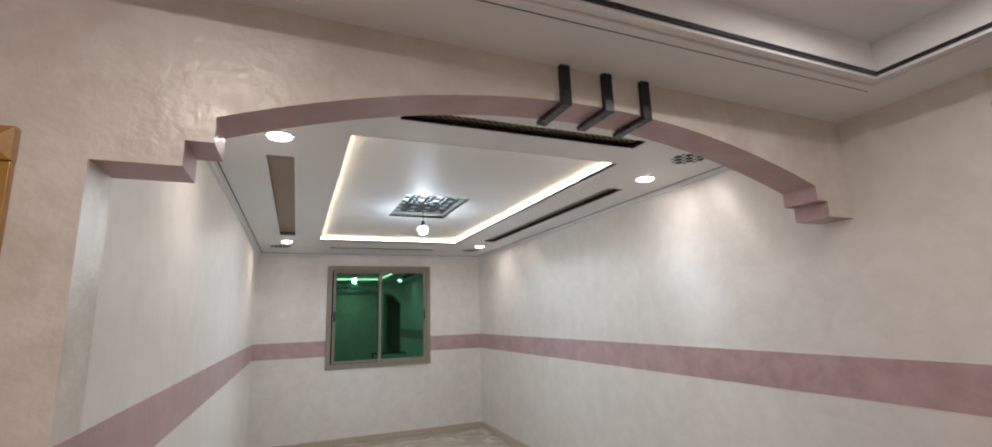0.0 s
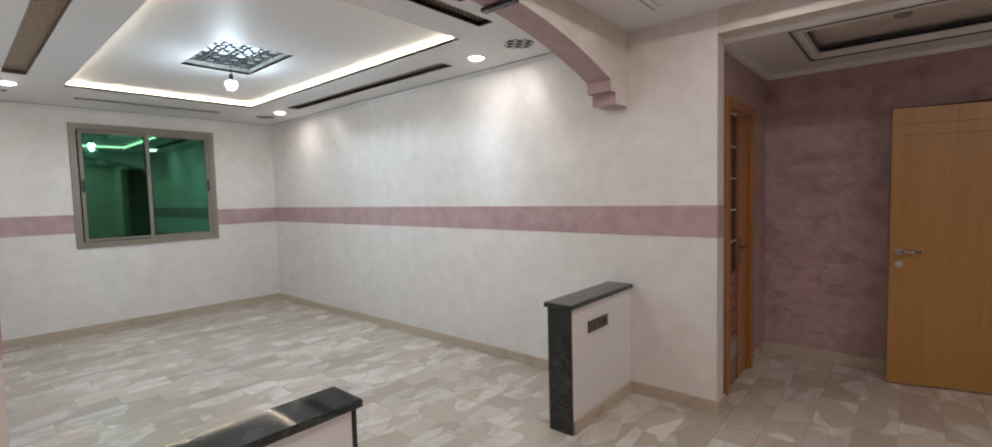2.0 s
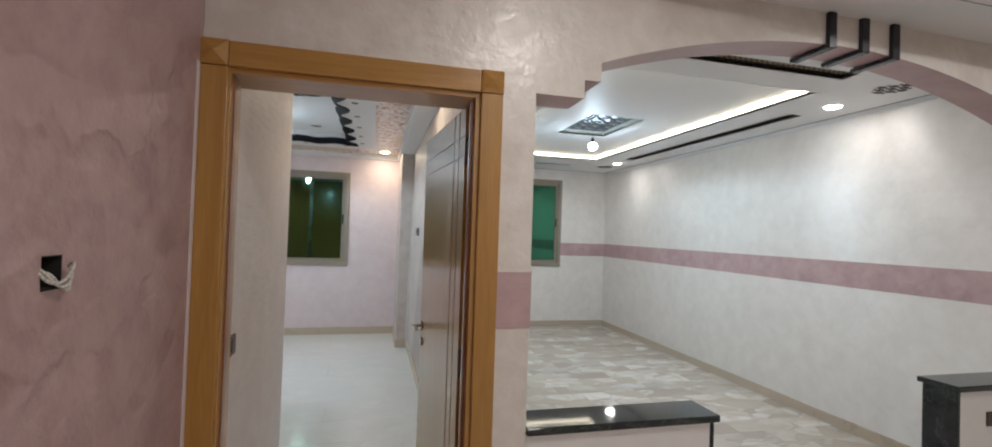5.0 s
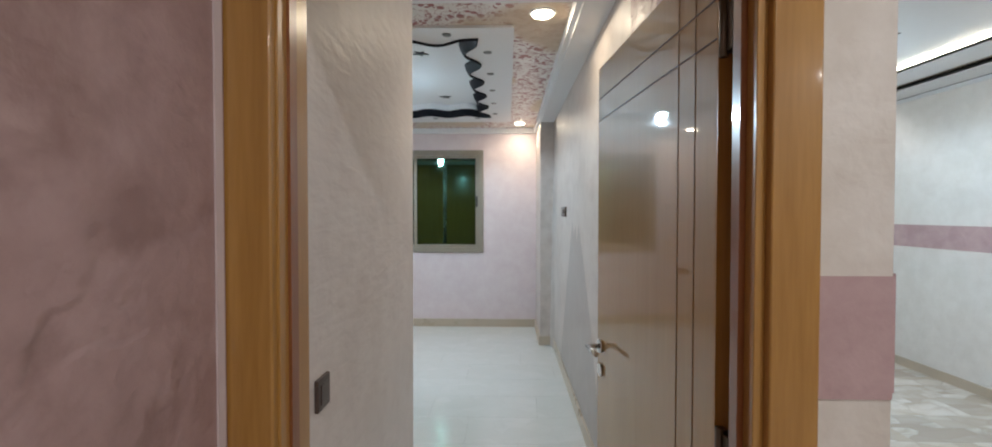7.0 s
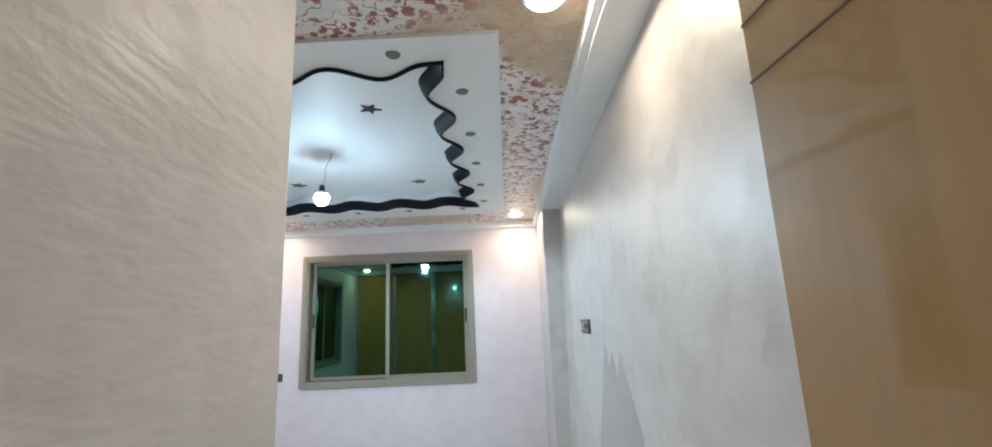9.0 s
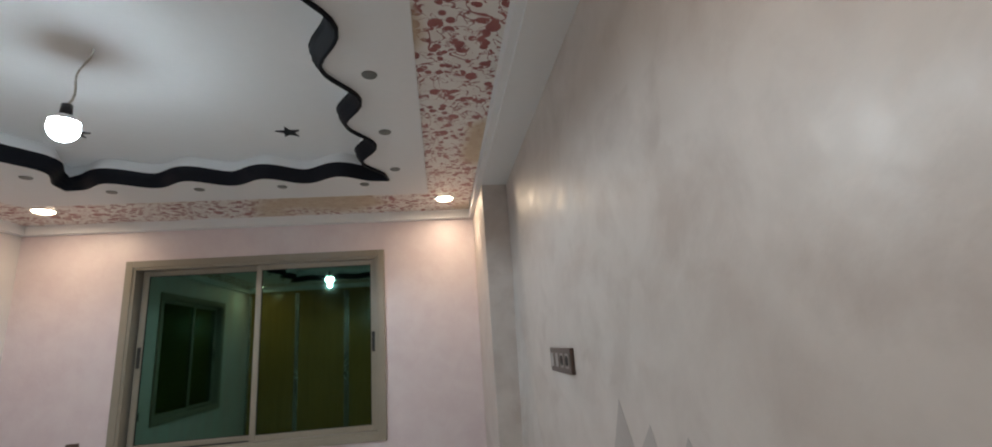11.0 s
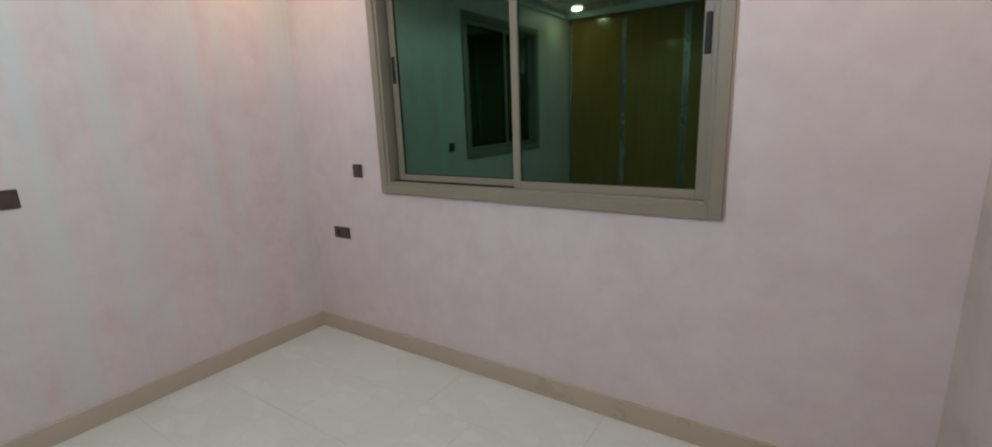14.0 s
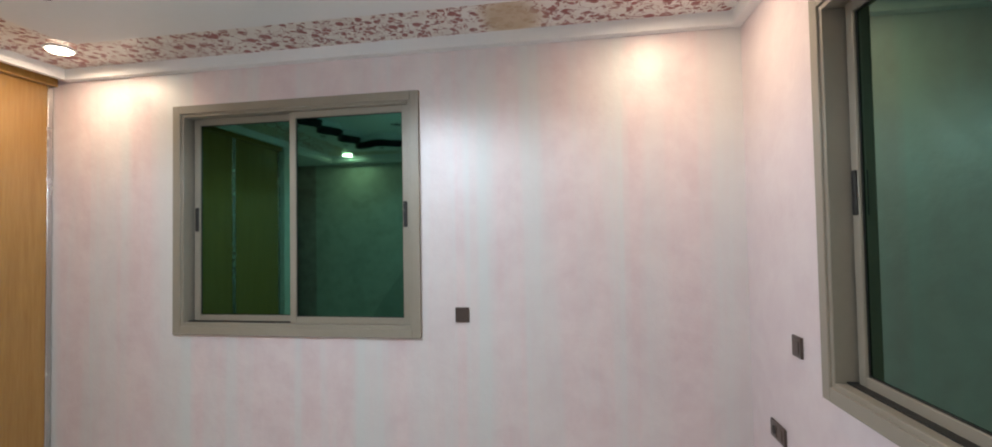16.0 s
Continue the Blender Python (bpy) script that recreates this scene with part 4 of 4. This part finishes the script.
structure("trim_corridor_line", ring(3.53, 4.47, -2.265, 0.995, 0.010, Z_COR - 0.012, Z_COR), BLACK)
structure("trim_corridor_line_inner", ring(3.601, 4.399, -2.199, 0.929, 0.012, Z_COR + 0.035, Z_COR + 0.05), BLACK)
structure("trim_corridor_cornice", slab(XR + 0.14, XC, YS, YC, Z_COR - 0.035, Z_COR, [(XR + 0.175, XC - 0.035, YS + 0.035, YC - 0.035)], "xyz"), WHITE)
skirting("baseboard_corridor", XC - 0.014, XC, 0.50, YC - 0.014)
skirting("baseboard_corridor_end", 4.34, XC - 0.014, YC - 0.014, YC)
dl = thing("downlight", "unlit grey downlight in the corridor ceiling", "downlight", (4.03, 0.45, Z_COR + 0.09))
part("ring", tube(bmesh.new(), (0, 0, -0.012), (0, 0, 0), 0.042, 0.05, 24), GREYFACE, dl)

cf = thing("door_frame", "dark varnished wood frame of the corridor doorway", "door frame", (3.95, YC, 0))
part("casing", boxes((-0.385, -0.31, -0.02, 0, 0, 2.05), bevel=0.004), JAMB_ORANGE, cf)
part("casing", boxes((0.31, 0.385, -0.02, 0, 0, 2.05), bevel=0.004), JAMB_ORANGE, cf)
part("head_casing", boxes((-0.385, 0.385, -0.02, 0, 2.05, 2.125), bevel=0.004), JAMB_ORANGE, cf)
part("jamb", boxes((0.285, 0.31, 0, 0.14, 0, 2.05)), JAMB_ORANGE, cf)
part("jamb", boxes((-0.31, -0.285, 0, 0.14, 0, 2.05)), DOOR_WOOD, cf)
part("head_jamb", boxes((-0.285, 0.285, 0, 0.14, 2.03, 2.05)), DOOR_WOOD, cf)

gd = thing("glazed_door", "dark glazed wooden door leaf with pale glazing bars and a slatted foot", "door", (3.81, YC + 0.004, 0))
DARKPANE, dp_nt, dp_bsdf = material("dark_glass")
dp_bsdf.inputs["Base Color"].default_value = (0.012, 0.008, 0.007, 1)
dp_bsdf.inputs["Roughness"].default_value = 0.08
part("stile", boxes((-0.144, -0.105, 0, 0.04, 0.01, 2.03)), JAMB_WOOD, gd)
part("stile", boxes((0.115, 0.142, 0, 0.04, 0.01, 2.03)), JAMB_WOOD, gd)
for k in range(5):
    part("pane", boxes((-0.105, 0.115, 0.018, 0.024, 0.86 + 0.234 * k, 1.085 + 0.234 * k)), DARKPANE, gd, "dark glass pane")
    part("glazing_bar", boxes((-0.105, 0.115, 0.010, 0.03, 1.085 + 0.234 * k, 1.094 + 0.234 * k)), CABLE, gd, "pale glazing bar")
for k in range(5):
    part("slat", boxes((-0.105, 0.115, 0.008, 0.032, 0.40 + 0.092 * k, 0.485 + 0.092 * k), bevel=0.003), JAMB_WOOD, gd)
part("foot_panel", boxes((-0.105, 0.115, 0.008, 0.032, 0.01, 0.39), bevel=0.003), JAMB_WOOD, gd)
# a reflection low on the leaf, drawn as a pale plate
part("ventilation_panel", boxes((-0.095, 0.105, 0.002, 0.009, 0.20, 0.34)), GREYFACE, gd, "pale plate standing for a reflection at the foot")
ol = thing("wooden_door", "red-orange varnished wooden door leaf with a dark lever", "door", (4.095, YC + 0.010, 0))
part("leaf", boxes((-0.14, 0.138, 0, 0.04, 0.01, 2.028), bevel=0.003), JAMB_ORANGE, ol)
lv = part("lever_plate", boxes((-0.125, -0.090, -0.006, 0.0, 0.90, 1.10), bevel=0.002), BRONZE, ol, "dark lever plate")
part("lever", tube(tube(bmesh.new(), (-0.107, -0.005, 1.03), (-0.107, -0.042, 1.03), 0.008), (-0.110, -0.040, 1.03), (-0.005, -0.040, 1.03), 0.008), BRONZE, lv)

ORANGE_LEAF = wood("orange_flush_door", (0.33, 0.15, 0.035), (0.43, 0.215, 0.06), "z", 0.3, 0.3)
door_leaf("orange wood flush door standing ajar in the mauve wall", (4.785, -0.29, 0.0), 104.6, ORANGE_LEAF, DOOR_WOOD, False, 0.825)
structure("wall_store_dark", boxes((5.2, 5.3, -1.2, 1.6, 0, TOP)), MAUVE)
structure("wall_corridor_back", boxes((3.4, 5.3, 2.4, 2.5, 0, TOP)), MAUVE)

# ---- hall downlights in the tray; the rear two are unseen, added as fill ----
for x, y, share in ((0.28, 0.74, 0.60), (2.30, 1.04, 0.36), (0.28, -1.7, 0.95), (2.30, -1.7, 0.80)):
    downlight(x, y, Z_HALL + 0.16, SPOT_GLASS, HALL_SPOT * share, NEUTRAL, "lit white downlight in the hall ceiling tray, rear pair unseen and added", "hall downlights")



# ---- floor tiles ----
def lay(floor, x0, x1, y0, y1, w, d, m, gap, blocked=()):
    """Running bond, long side along x; tiles that run into a wall are cut to it."""
    shared = {}
    row = 0
    y = y0
    while y < y1 - 1e-4:
        yb = min(y + d, y1)
        x = x0 - (row * 0.37 % 1.0) * w
        while x < x1 - 1e-4:
            a, b = max(x, x0), min(x + w, x1)
            if b - a > 0.02 and not any(a < q[1] and b > q[0] and y < q[3] and yb > q[2] for q in blocked):
                key = (round(b - a, 4), round(yb - y, 4))
                if key not in shared:
                    bm = boxes((0, b - a - gap, 0, yb - y - gap, -0.004, 0.0))
                    me = bpy.data.meshes.new("tile")
                    bm.to_mesh(me)
                    bm.free()
                    me.materials.append(m)
                    shared[key] = me
                ob = new("tile", shared[key])
                ob.location = (a, y, 0)
                ob.parent = floor
            x += w
        y += d
        row += 1


lay(bpy.data.objects["floor"], XJ, XR, YA2, YB, 0.60, 0.21, TILE, 0.0015)
lay(bpy.data.objects["floor_hall"], XM, XC, -2.52, YA2, 0.60, 0.21, TILE, 0.0015)
lay(bpy.data.objects["floor_bedroom"], XL, XB, YA2, YBED, 0.80, 0.40, WHITE_TILE, 0.0012)
